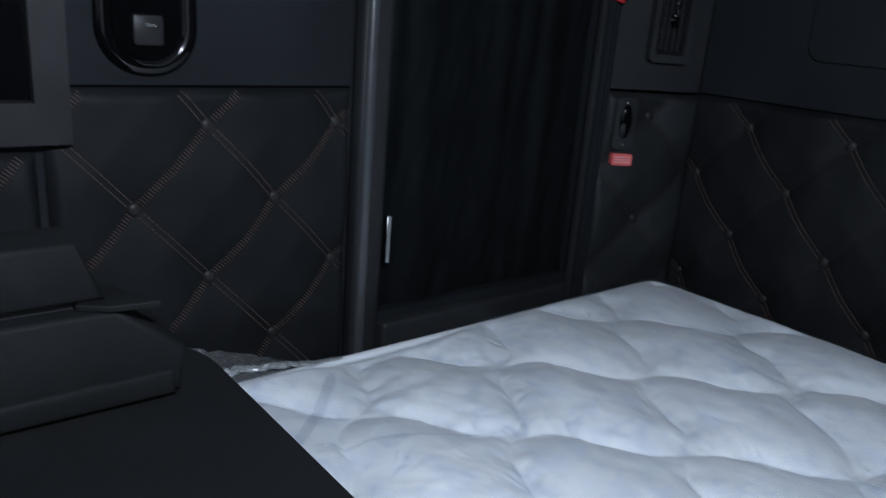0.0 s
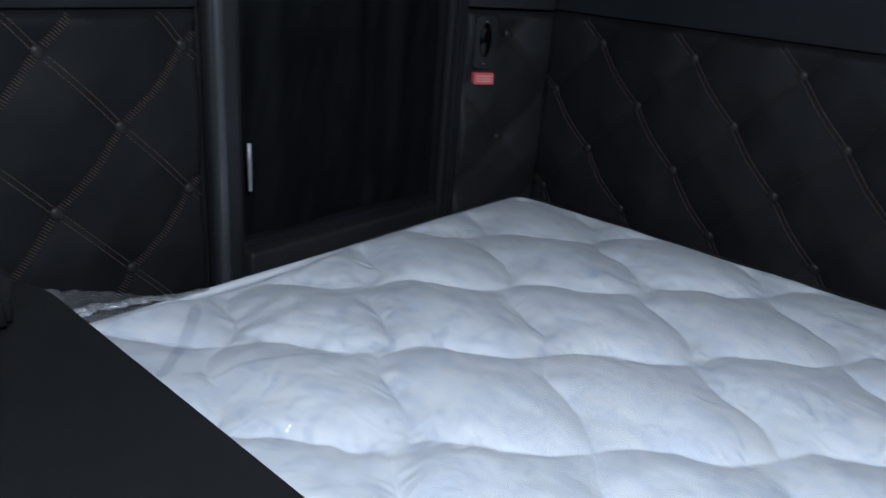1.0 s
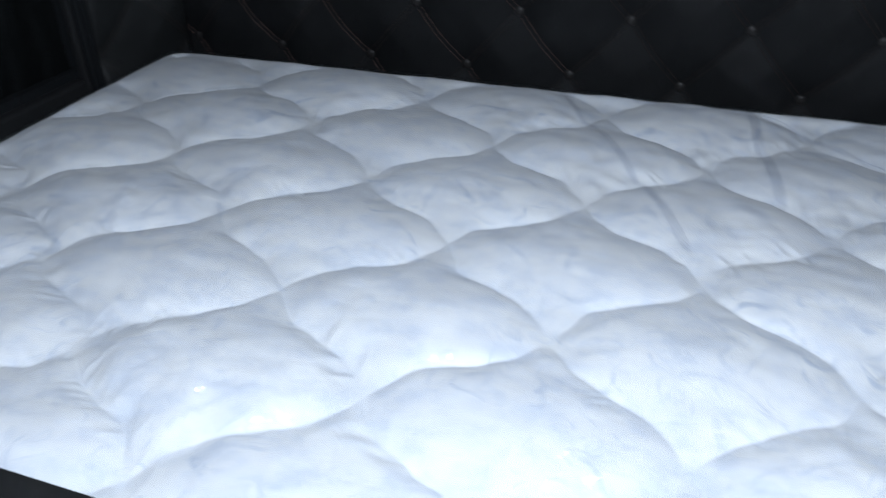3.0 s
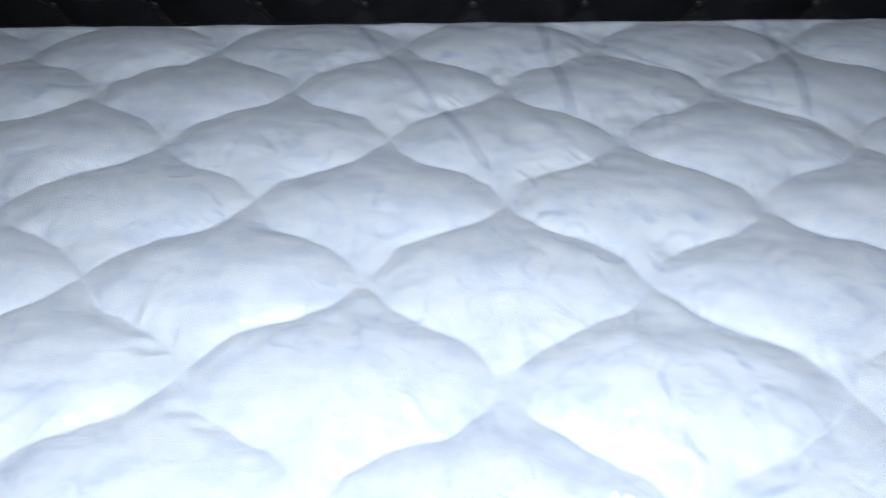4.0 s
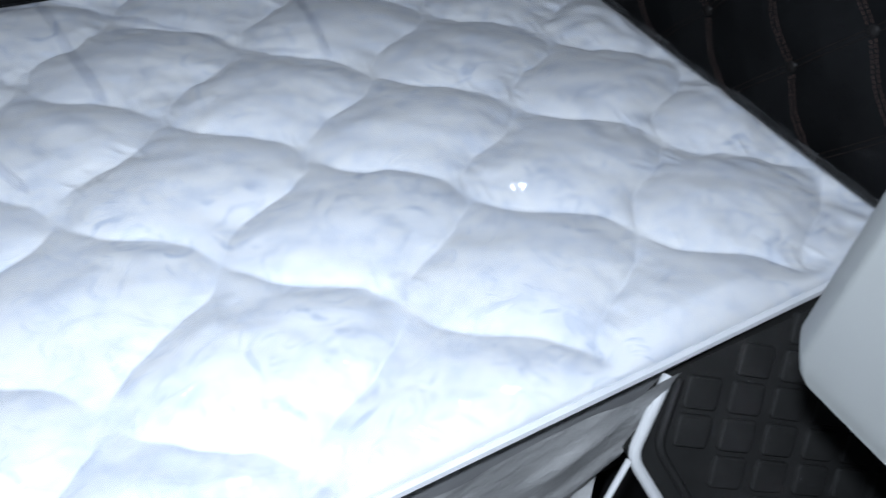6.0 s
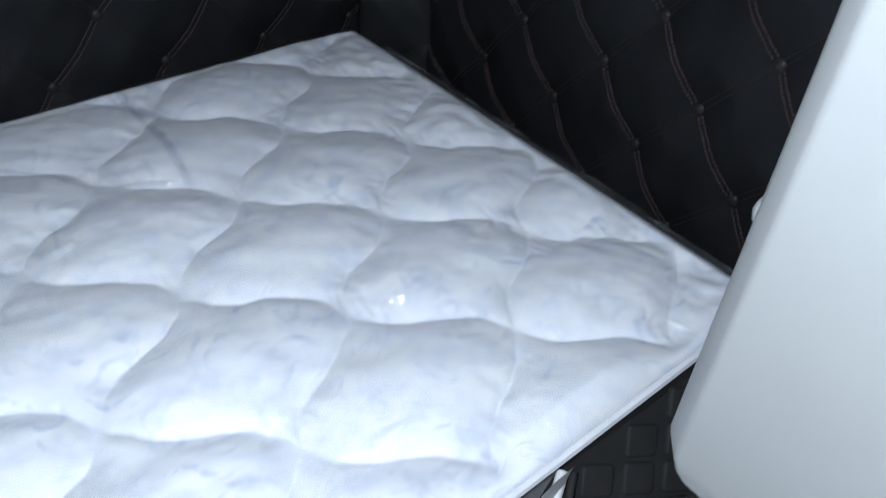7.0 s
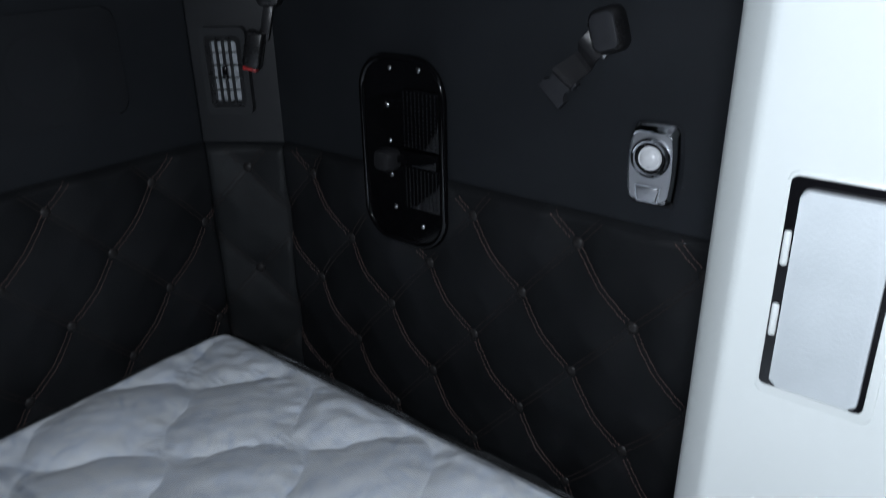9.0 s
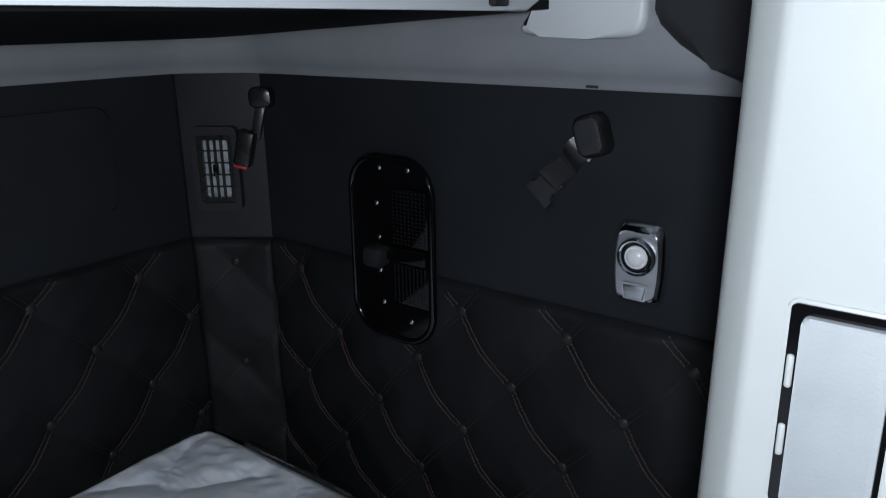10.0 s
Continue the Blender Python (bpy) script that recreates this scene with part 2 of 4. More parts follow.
TICKING = ticking()
FILM = film("clear_wrapping", 0.05, 0.13, 0.12)
LIPFILM = film("crinkled_wrapping", 0.06, 0.30, 0.12, (0.97, 0.975, 0.98), 0.03)
FLAPFILM = film("creased_wrapping", 0.10, 0.45, 0.10, (0.95, 0.96, 0.965), 0.09)
ROLLFILM = film("rolled_wrapping", 0.35, 0.6, 0.10, (0.9, 0.92, 0.93), 0.30)



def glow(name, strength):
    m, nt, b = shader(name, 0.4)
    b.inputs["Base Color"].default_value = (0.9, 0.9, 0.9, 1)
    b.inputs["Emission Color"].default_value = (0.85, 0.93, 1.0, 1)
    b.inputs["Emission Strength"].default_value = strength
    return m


# ---------------------------------------------------------------- mesh helpers
def part(name, bm, mat, parent=None, label="", smooth=False, category="", kind="", group=""):
    me = bpy.data.meshes.new(name)
    bm.normal_update()
    for e in bm.edges:
        e.smooth = len(e.link_faces) == 2 and e.calc_face_angle(0) < 0.62
    for f in bm.faces:
        f.smooth = True
    bm.to_mesh(me)
    bm.free()
    return linked(name, me, mat, parent, label, smooth, category, kind, group)


def linked(name, me, mat, parent=None, label="", smooth=False, category="", kind="", group=""):
    if mat and not me.materials:
        me.materials.append(mat)
    if smooth:
        for p in me.polygons:
            p.use_smooth = True
    ob = new(name, me)
    if parent:
        ob.parent = parent
    return tagged(ob, label, category, group, kind)


def thing(name, label, category, at=(0, 0, 0), group="", kind=""):
    ob = new(name)
    ob.location = at
    ob.empty_display_size = 0.05
    return tagged(ob, label, category, group, kind)


def box(bm, lo, hi, bevel=0.0, seg=2, m=None):
    lo, hi = Vector(lo), Vector(hi)
    mat = Matrix.Translation((lo + hi) / 2) @ Matrix.Diagonal((*(hi - lo), 1))
    r = bmesh.ops.create_cube(bm, size=1, matrix=(m @ mat) if m else mat)
    if bevel:
        es = list({e for v in r["verts"] for e in v.link_edges})
        bmesh.ops.bevel(bm, geom=es, offset=bevel, segments=seg, affect="EDGES", profile=0.5)
    return bm


def boxed(lo, hi, bevel=0.0, seg=2, m=None):
    return box(bmesh.new(), lo, hi, bevel, seg, m)


def rod(bm, r, h, m, seg=20, r2=None):
    bmesh.ops.create_cone(bm, cap_ends=True, segments=seg, radius1=r, radius2=r if r2 is None else r2, depth=h, matrix=m)
    return bm


def dome(bm, r, flat, m, u=16, v=8):
    bmesh.ops.create_uvsphere(bm, u_segments=u, v_segments=v, radius=r, matrix=m @ Matrix.Diagonal((1, 1, flat, 1)))
    return bm


def frame_of(origin, u, n):
    """Local x along u, local z along n (out of the wall), local y up."""
    u, n = Vector(u).normalized(), Vector(n).normalized()
    v = n.cross(u)
    return Matrix(((u.x, v.x, n.x, origin[0]), (u.y, v.y, n.y, origin[1]), (u.z, v.z, n.z, origin[2]), (0, 0, 0, 1)))


def rounded(w, h, r, seg=6):
    pts = []
    for cx, cy, a0 in ((w / 2 - r, h / 2 - r, 0), (-w / 2 + r, h / 2 - r, 90), (-w / 2 + r, -h / 2 + r, 180), (w / 2 - r, -h / 2 + r, 270)):
        for k in range(seg + 1):
            a = radians(a0 + 90 * k / seg)
            pts.append((cx + r * math.cos(a), cy + r * math.sin(a)))
    return pts


def plate(bm, pts, z0, z1, m, bevel=0.0):
    """A flat plate with the outline pts between two heights, its upper rim bevelled."""
    lo = [bm.verts.new(m @ Vector((x, y, z0))) for x, y in pts]
    hi = [bm.verts.new(m @ Vector((x, y, z1))) for x, y in pts]
    n = len(pts)
    top = bm.faces.new(hi)
    bm.faces.new(lo[::-1])
    for i in range(n):
        bm.faces.new((lo[i], lo[(i + 1) % n], hi[(i + 1) % n], hi[i]))
    if bevel:
        bmesh.ops.bevel(bm, geom=list(top.edges), offset=bevel, segments=3, affect="EDGES", profile=0.5)
    return bm


def loft(bm, pts, steps, m):
    """A pad with the outline pts, drawn in and raised step by step: (share of the outline, height)."""
    rows = [[bm.verts.new(m @ Vector((x * k, y * k, z))) for x, y in pts] for k, z in steps]
    n = len(pts)
    for a, b in zip(rows, rows[1:]):
        for i in range(n):
            bm.faces.new((a[i], a[(i + 1) % n], b[(i + 1) % n], b[i]))
    bm.faces.new(rows[-1])
    return bm


def ring(bm, outer, inner, z0, z1, m):
    """A frame between two outlines with the same number of points."""
    n = len(outer)
    rows = [[bm.verts.new(m @ Vector((x, y, z))) for x, y in pts] for pts, z in ((outer, z0), (outer, z1), (inner, z1), (inner, z0))]
    for a, b in zip(rows, rows[1:] + rows[:1]):
        for i in range(n):
            bm.faces.new((a[i], a[(i + 1) % n], b[(i + 1) % n], b[i]))
    return bm


def sheet(xs, ys, place):
    """A grid mesh; place(x, y) gives the point, on arrays."""
    gx, gy = np.meshgrid(xs, ys, indexing="ij")
    pts = np.stack(place(gx, gy), -1).reshape(-1, 3)
    nx, ny = len(xs), len(ys)
    i = (np.arange(nx - 1)[:, None] * ny + np.arange(ny - 1)[None]).ravel()
    faces = np.stack([i, i + ny, i + ny + 1, i + 1], 1)
    return pts, faces


def mesh_of(name, pts, faces):
    me = bpy.data.meshes.new(name)
    me.from_pydata(np.asarray(pts).tolist(), [], np.asarray(faces).tolist())
    me.update()
    return me


def sweep(path, prof, closed=False):
    """Carries a profile (out, up) along a level path of (x, y, outward x, outward y)."""
    bm = bmesh.new()
    rows = [[bm.verts.new((x + ox * a, y + oy * a, b)) for a, b in prof] for x, y, ox, oy in path]
    for r, s in zip(rows, rows[1:]):
        for i in range(len(prof) - 1):
            bm.faces.new((r[i], s[i], s[i + 1], r[i + 1]))
    return bm


def smooth_noise(x, y, seed, cell):
    """Value noise on arrays."""
    rng = np.random.RandomState(seed)
    t = rng.rand(64, 64)
    u, v = x / cell + 17.3, y / cell + 9.1
    i, j = np.floor(u).astype(int), np.floor(v).astype(int)
    a, b = u - i, v - j
    a, b = a * a * (3 - 2 * a), b * b * (3 - 2 * b)
    g = lambda p, q: t[p % 64, q % 64]
    return (g(i, j) * (1 - a) + g(i + 1, j) * a) * (1 - b) + (g(i, j + 1) * (1 - a) + g(i + 1, j + 1) * a) * b - 0.5


# ---------------------------------------------------------------- structure
T = 0.05


def wall(name, lo, hi, mat, label):
    return part(name, boxed(lo, hi), mat, None, label, category="wall", kind="structure")


wall("wall_rear", (XL - T, YR + 0.004, 0), (XR + T, YR + 0.004 + T, ZC), LINING, "dark charcoal cloth-covered rear wall of the sleeper")
wall("wall_right", (XR + 0.004, YF, 0), (XR + 0.004 + T, YR, ZC), LINING, "dark charcoal cloth-covered side wall of the cab")
WY0, WY1, WZ0, WZ1 = 0.66, 1.125, 0.735, 1.36     # window behind the curtain
wl = bmesh.new()
x0, x1 = XL - 0.004 - T, XL - 0.004
box(wl, (x0, YF, 0), (x1, WY0, ZC))
box(wl, (x0, WY1, 0), (x1, YR, ZC))
box(wl, (x0, WY0, 0), (x1, WY1, WZ0))
box(wl, (x0, WY0, WZ1), (x1, WY1, ZC))
part("wall_left", wl, LINING, None, "dark side wall of the cab with a curtained window", category="wall", kind="structure")
wf = bmesh.new()
box(wf, (XL - T, YF - T, 0), (XR + T, YF, 1.03))
box(wf, (XL - T, YF - T, 1.53), (XR + T, YF, ZC))
box(wf, (XL - T, YF - T, 1.03), (-0.68, YF, 1.53))
box(wf, (0.98, YF - T, 1.03), (XR + T, YF, 1.53))
part("wall_front", wf, LINING, None, "plain dark wall that closes the cab in front", category="wall", kind="structure")
# the pane is assumed: it only closes the opening behind the front fill
part("windscreen", boxed((-0.68, YF - 0.03, 1.03), (0.98, YF - 0.024, 1.53)), GLOSSBLACK, None, "assumed dark windscreen pane, unseen, in the front wall", category="window", kind="structure")
part("floor", boxed((XL - T, YF - T, -0.05), (XR + T, YR + T, 0.0)), CARPET, None, "dark carpeted floor of the cab", category="floor", kind="structure")
part("ceiling", boxed((XL - T, YF - T, ZC), (XR + T, YR + T, ZC + 0.05)), COVEGREY, None, "grey cloth roof lining", category="ceiling", kind="structure")

# roof cove: a padded roll where the walls meet the roof lining
prof = [(0.0, COVE - 0.001), (0.010, COVE - 0.006), (0.017, COVE - 0.005), (0.020, COVE + 0.001), (0.022, COVE + 0.006), (0.028, 1.424), (0.035, 1.434), (0.040, 1.447), (0.0415, 1.460), (0.040, 1.474), (0.036, 1.490),
        (0.033, 1.505), (0.036, 1.525), (0.050, 1.550), (0.085, 1.580), (0.14, 1.61), (0.24, ZC - 0.002)]
cove = thing("roof_cove", "grey cloth-covered padded cove between walls and roof", "cove", kind="structure")
part("cove_roll", sweep([(XR, y, -1, 0) for y in np.linspace(YF, 1.17, 14)] + [(XR - 0.003, 1.205, -0.97, -0.22), (1.190, 1.248, -0.83, -0.55), (1.156, 1.298, -0.80, -0.60), (1.128, YR - 0.012, -0.5, -0.86), (1.09, YR - 0.001, -0.12, -0.99)] + [(x, YR, 0, -1) for x in np.linspace(1.04, XL, 14)], prof), COVEGREY, cove, smooth=True)
part("cove_opposite", sweep([(XL, y, 1, 0) for y in np.linspace(YR, YF, 14)], prof), COVEGREY, cove, smooth=True)


# ---------------------------------------------------------------- tufted padding
DZ, ROWA = 0.1045, 1.055
DEPTH = 0.019


def tuft(p, q):
    """Height of the padding at lattice place (p across, q up): deep at the buttons, a shallow groove in the seams, full in the middle of a diamond."""
    a, b = p + q, p - q
    da, db = np.abs(a - np.round(a)), np.abs(b - np.round(b))
    r = np.sqrt(da * da + db * db)
    pull = np.minimum(1.0, r / 0.66)
    pull = 1 - (1 - pull) ** 1.7
    groove = np.minimum(1.0, np.minimum(da, db) / 0.13) ** 0.6
    return 0.83 * pull + 0.17 * groove * np.minimum(1.0, r / 0.2)


def tufted(name, label, origin, u, n, length, z0, z1, first, pitch, ladder=False, edge=0.009, skip=None, rowa=ROWA, double=None, hide=LEATHER):
    """A padded leather panel: local x runs along the wall, local y is height above origin, local z stands out of the wall."""
    root = thing(name, label, "wall padding")
    root.matrix_world = frame_of(origin, u, n)
    nu, nv = max(24, int(length / 0.0062)), int((z1 - z0) / 0.0062)
    xs, ys = np.linspace(0, length, nu), np.linspace(z0, z1, nv)

    def height(x, z):
        h = tuft((x - first) / pitch, (z - rowa) / (2 * DZ)) * DEPTH
        rim = np.minimum(np.minimum(x, length - x), np.minimum(z - z0, z1 - z)) / edge
        rim = np.clip(rim, 0, 1)
        h = h + 0.0016 * smooth_noise(x, z, 5, 0.035) + 0.003 * smooth_noise(x, z, 8, 0.13)
        return h * (0.35 + 0.65 * rim) - 0.004 * (1 - np.sqrt(rim * (2 - rim)))

    pts, faces = sheet(xs, ys, lambda x, z: (x, z, height(x, z)))
    grid = pts[:, 2].reshape(nu, nv)

    def lying(c):
        i, j = c[0] / length * (nu - 1), (c[1] - z0) / (z1 - z0) * (nv - 1)
        a, b = min(int(i), nu - 2), min(int(j), nv - 2)
        return max(grid[a, b], grid[a + 1, b], grid[a, b + 1], grid[a + 1, b + 1]) * 0.5 + 0.5 * grid[a:a + 2, b:b + 2].mean()

    linked("cushion", mesh_of("cushion", pts, faces), hide, root, smooth=True)
    # stitches along both families of seams
    rows_of = {"double": ([], []), "ladder": ([], [])}

    def stitch(c, d, ln, wd, kind):
        verts, quads = rows_of[kind]
        e = np.array([-d[1], d[0]])
        hgt = float(lying(c)) + 0.0004
        k = len(verts)
        for s, t in ((-1, -1), (1, -1), (1, 1), (-1, 1)):
            q = c + d * s * ln / 2 + e * t * wd / 2
            verts.append((q[0], q[1], hgt))
        for s, t in ((-0.8, -0.5), (0.8, -0.5), (0.8, 0.5), (-0.8, 0.5)):
            q = c + d * s * ln / 2 + e * t * wd / 2
            verts.append((q[0], q[1], hgt + 0.0008))
        quads.extend([(k + 4, k + 5, k + 6, k + 7), (k, k + 1, k + 5, k + 4), (k + 1, k + 2, k + 6, k + 5), (k + 2, k + 3, k + 7, k + 6), (k + 3, k, k + 4, k + 7)])

    for sign in (1, -1):
        d = np.array([pitch / 2, sign * DZ])
        step = np.linalg.norm(d)
        d = d / step
        e = np.array([-d[1], d[0]])
        # p + sign' * q constant along each seam
        for k in range(-12, 26):
            base = np.array([first + k * pitch, rowa])
            for s in np.arange(-12 * step, 12 * step, 0.0042 if ladder and sign > 0 else 0.0064):
                c = base + d * s
                if not (0.006 < c[0] < length - 0.006 and z0 + 0.006 < c[1] < z1 - 0.006):
                    continue
                if skip and skip(c[0], c[1]):
                    continue
                f = s / step
                if abs(f - round(f)) * step < 0.009:
                    continue
                if ladder and sign > 0:
                    stitch(c, e, 0.0108, 0.0012, "ladder")
                else:
                    kind = "ladder" if double and sign != double(c[0]) else "double"
                    stitch(c + e * 0.0040, d, 0.0053, 0.0012, kind)
                    stitch(c - e * 0.0040, d, 0.0053, 0.0012, kind)
    for kind, mat, text in (("double", THREAD, "brown thread in double rows"), ("ladder", THREAD if ladder else DARKTHREAD, "brown thread in ladder rows" if ladder else "dark thread in double rows")):
        verts, quads = rows_of[kind]
        if verts:
            linked("stitching", mesh_of("stitching", verts, quads), mat, root, text, kind="stuff")
    # covered buttons where the seams cross
    bm = dome(bmesh.new(), 0.0098, 0.5, Matrix.Identity(4), 14, 8)
    me = bpy.data.meshes.new("button")
    bm.to_mesh(me)
    bm.free()
    me.materials.append(BUTTON)
    for p in me.polygons:
        p.use_smooth = True
    for row in range(-6, 2):
        z = rowa + row * DZ
        for k in range(-14, 26):
            x = first + (k + 0.5 * (row % 2)) * pitch
            if 0.012 < x < length - 0.012 and z0 + 0.012 < z < z1 - 0.012 and not (skip and skip(x, z)):
                b = new("button", me)
                b.parent = root
                b.location = (x, z, 0.0015)
    return root


PZ = 0.56
# right wall: local x runs from the rear to the front
tufted("tufted_side_padding", "black leather side padding with diamond tufting and brown stitching", (XR, 1.222, 0), (0, -1, 0), (-1, 0, 0), 1.35, PZ, SEAM,
       1.222 - 0.963, 0.1845, double=lambda x: -1, skip=lambda x, z: 0.805 < 1.222 - x < 1.0 and z > 0.975)
# rear wall: local x runs from left to right
tufted("tufted_rear_padding", "black leather rear wall padding with diamond tufting", (-0.838, YR, 0), (1, 0, 0), (0, -1, 0), 1.122 + 0.838, PZ, SEAM, -0.525 + 0.838, 0.191, double=lambda x: -1 if x < 0.80 else 0 if x < 1.30 else 1)
# left wall, up to the curtain rail
tufted("tufted_side_padding", "black leather side padding with diamond tufting and ladder stitching", (XL, 0.176, 0), (0, 1, 0), (1, 0, 0), 0.586 - 0.176, PZ, SEAM, 0.371 - 0.176, 0.193, ladder=True)
tufted("tufted_side_padding", "black leather side padding panel beside the seat", (XL, -0.45, 0), (0, 1, 0), (1, 0, 0), 0.617, PZ, 1.03, 0.371 - 0.193 * 3 + 0.45, 0.193, ladder=True)


# ---------------------------------------------------------------- corner posts
def post(a, b, label, flip):
    """A slanted corner post from a to b: padded below, hard trim above."""
    a, b = Vector((*a, 0)), Vector((*b, 0))
    u = (b - a).normalized()
    n = Vector((u.y, -u.x, 0))
    if n.dot(Vector((0.15, 0.5, 0)) - a) < 0:
        n = -n
    if n.cross(u).z < 0:
        a, b, u = b, a, -u
    w = (b - a).length
    tufted("corner_post_padding", "black leather tufted padding on the corner post", a, u, n, w, PZ, SEAM - 0.004, w / 2, 0.20, double=lambda x: 0, hide=POSTLEATHER)
    root = thing("corner_post_trim", label, "trim panel")
    root.matrix_world = frame_of(a, u, n)
    part("panel", plate(bmesh.new(), [(0, SEAM), (w, SEAM), (w, COVE), (0, COVE)], -0.03, 0.004, Matrix.Identity(4), 0.004), GREYPLASTIC, root)
    return root, w, frame_of(a, u, n)


def air_vent(m, shut=False):
    """A tall air vent: bezel, dark well, vertical and level vanes, thumb wheel tab."""
    root = thing("air_vent", "charcoal air vent with slim vanes on the corner post", "air vent", group="air vents")
    root.matrix_world = m
    I = Matrix.Identity(4)
    part("bezel", ring(bmesh.new(), rounded(0.084, 0.154, 0.012), rounded(0.064, 0.124, 0.006), -0.016, 0.002, I), GREYPLASTIC, root)
    part("inner_bezel", ring(bmesh.new(), rounded(0.064, 0.124, 0.006), rounded(0.047, 0.105, 0.004), -0.015, -0.0005, I), STRAPBLACK, root)
    part("duct", plate(bmesh.new(), rounded(0.060, 0.114, 0.004), -0.014, -0.009, I), BLACKPLASTIC if shut else MESHGREY, root, "" if shut else "pale grey duct behind the vanes")
    if shut:
        # three chrome bits placed to imitate the bright glints of the shut vent
        part("glint_bits", box(box(boxed((-0.007, 0.008, 0.0), (0.007, 0.020, 0.009), 0.002), (-0.004, 0.030, 0.0), (0.004, 0.038, 0.008), 0.002), (-0.010, 0.000, 0.0), (-0.002, 0.005, 0.008), 0.001), CHROME, root, "added chrome bits that imitate glints on the vent")
    vane = boxed((-0.0016, -0.055, -0.005), (0.0013, 0.055, 0.003))
    me = None
    for k in range(3):
        x = -0.024 + 0.048 * (k + 1) / 4
        if me is None:
            v = part("vane", vane, BLACKPLASTIC, root)
            me = v.data
        else:
            v = linked("vane", me, None, root)
        v.location = (x, 0, 0)
    me = None
    for k in range(4):
        y = -0.055 + 0.110 * (k + 1) / 5
        if me is None:
            v = part("cross_vane", boxed((-0.024, -0.0011, -0.009), (0.024, 0.0011, -0.003)), BLACKPLASTIC, root)
            me = v.data
        else:
            v = linked("cross_vane", me, None, root)
        v.location = (0, y, 0)
    part("tab", boxed((-0.004, -0.012, -0.004), (0.004, 0.010, 0.009), 0.002), GLOSSBLACK, root, "gloss black sliding tab")
    return root


rt, rw, rm = post((1.122, YR), (XR, 1.215), "charcoal plastic trim panel on the corner post", False)
air_vent(rm @ Matrix.Translation((rw * 0.425, 1.237, 0.021)))
lt, lw, lm = post((XL, 1.155), (-0.838, YR), "charcoal plastic trim panel on the corner post beside the curtain", True)
air_vent(lm @ Matrix.Translation((lw * 0.55, 1.235, 0.021)), True)


# ---------------------------------------------------------------- the berth
Z_TOP = MZ + 0.004


def quilt(x, y):
    """Height of the quilted top above the mattress plane."""
    # the stitched lattice, a little uneven as the cloth has stretched
    u = -1.712 + 3.617 * x + 4.016 * y + 0.187 * x * x - 0.212 * x * y - 0.156 * y * y
    v = 4.110 + 3.526 * x - 3.910 * y - 0.037 * x * x - 0.126 * x * y + 0.273 * y * y
    wu = u + 0.052 * np.sin(2 * np.pi * v) + 0.03 * smooth_noise(x, y, 3, 0.21) + 0.036 * smooth_noise(x, y, 13, 0.055) + 0.034 * smooth_noise(x, y, 15, 0.024)
    wv = v + 0.052 * np.sin(2 * np.pi * u) + 0.03 * smooth_noise(x, y, 4, 0.23) + 0.036 * smooth_noise(x, y, 14, 0.05) + 0.034 * smooth_noise(x, y, 16, 0.022)
    du, dv = np.abs(wu - np.round(wu)), np.abs(wv - np.round(wv))
    su, sv = np.sqrt(du * du + 0.00004), np.sqrt(dv * dv + 0.00004)
    # domed cells that meet in a sharp crease
    bow = lambda d: (4 * np.minimum(d, 0.5) * (1 - np.minimum(d, 0.5))) ** 0.58
    puff = bow(su) * bow(sv)
    cell = np.sin(np.floor(wu) * 12.9 + np.floor(wv) * 78.2) * 0.16
    h = 0.0205 * puff * (1 + cell) - 0.0095
    # short puckers that run from the seams into the filling
    pu = du / 0.05 * np.exp(-(du / 0.075) ** 2) * np.abs(smooth_noise(wv + 0.5 * du + 0.05 * smooth_noise(x, y, 28, 0.06), wu * 0.3, 22, 0.083))
    pv = dv / 0.05 * np.exp(-(dv / 0.075) ** 2) * np.abs(smooth_noise(wu + 0.5 * dv + 0.05 * smooth_noise(x, y, 29, 0.06), wv * 0.3, 23, 0.077))
    slack = smooth_noise(x, y, 25, 0.09) + 0.5
    h = h - 0.014 * (pu + pv) * slack ** 2
    h = h + 0.0034 * smooth_noise(x + 0.4 * y, y, 26, 0.045) + 0.0030 * smooth_noise(x, y + 0.3 * x, 27, 0.022) * slack + 0.0008 * smooth_noise(x - 0.5 * y, y, 30, 0.010) * slack ** 2 + 0.008 * smooth_noise(x, y, 9, 0.4)
    return h


def edge_fall(x, y):
    d = np.minimum(np.minimum(x - MX0, MX1 - x), np.minimum(y - MY0, MY1 - y))
    return d


mattress = thing("mattress", "white quilted mattress with faint blue pattern in clear wrapping", "mattress", (0.13, 0.8, 0.58))


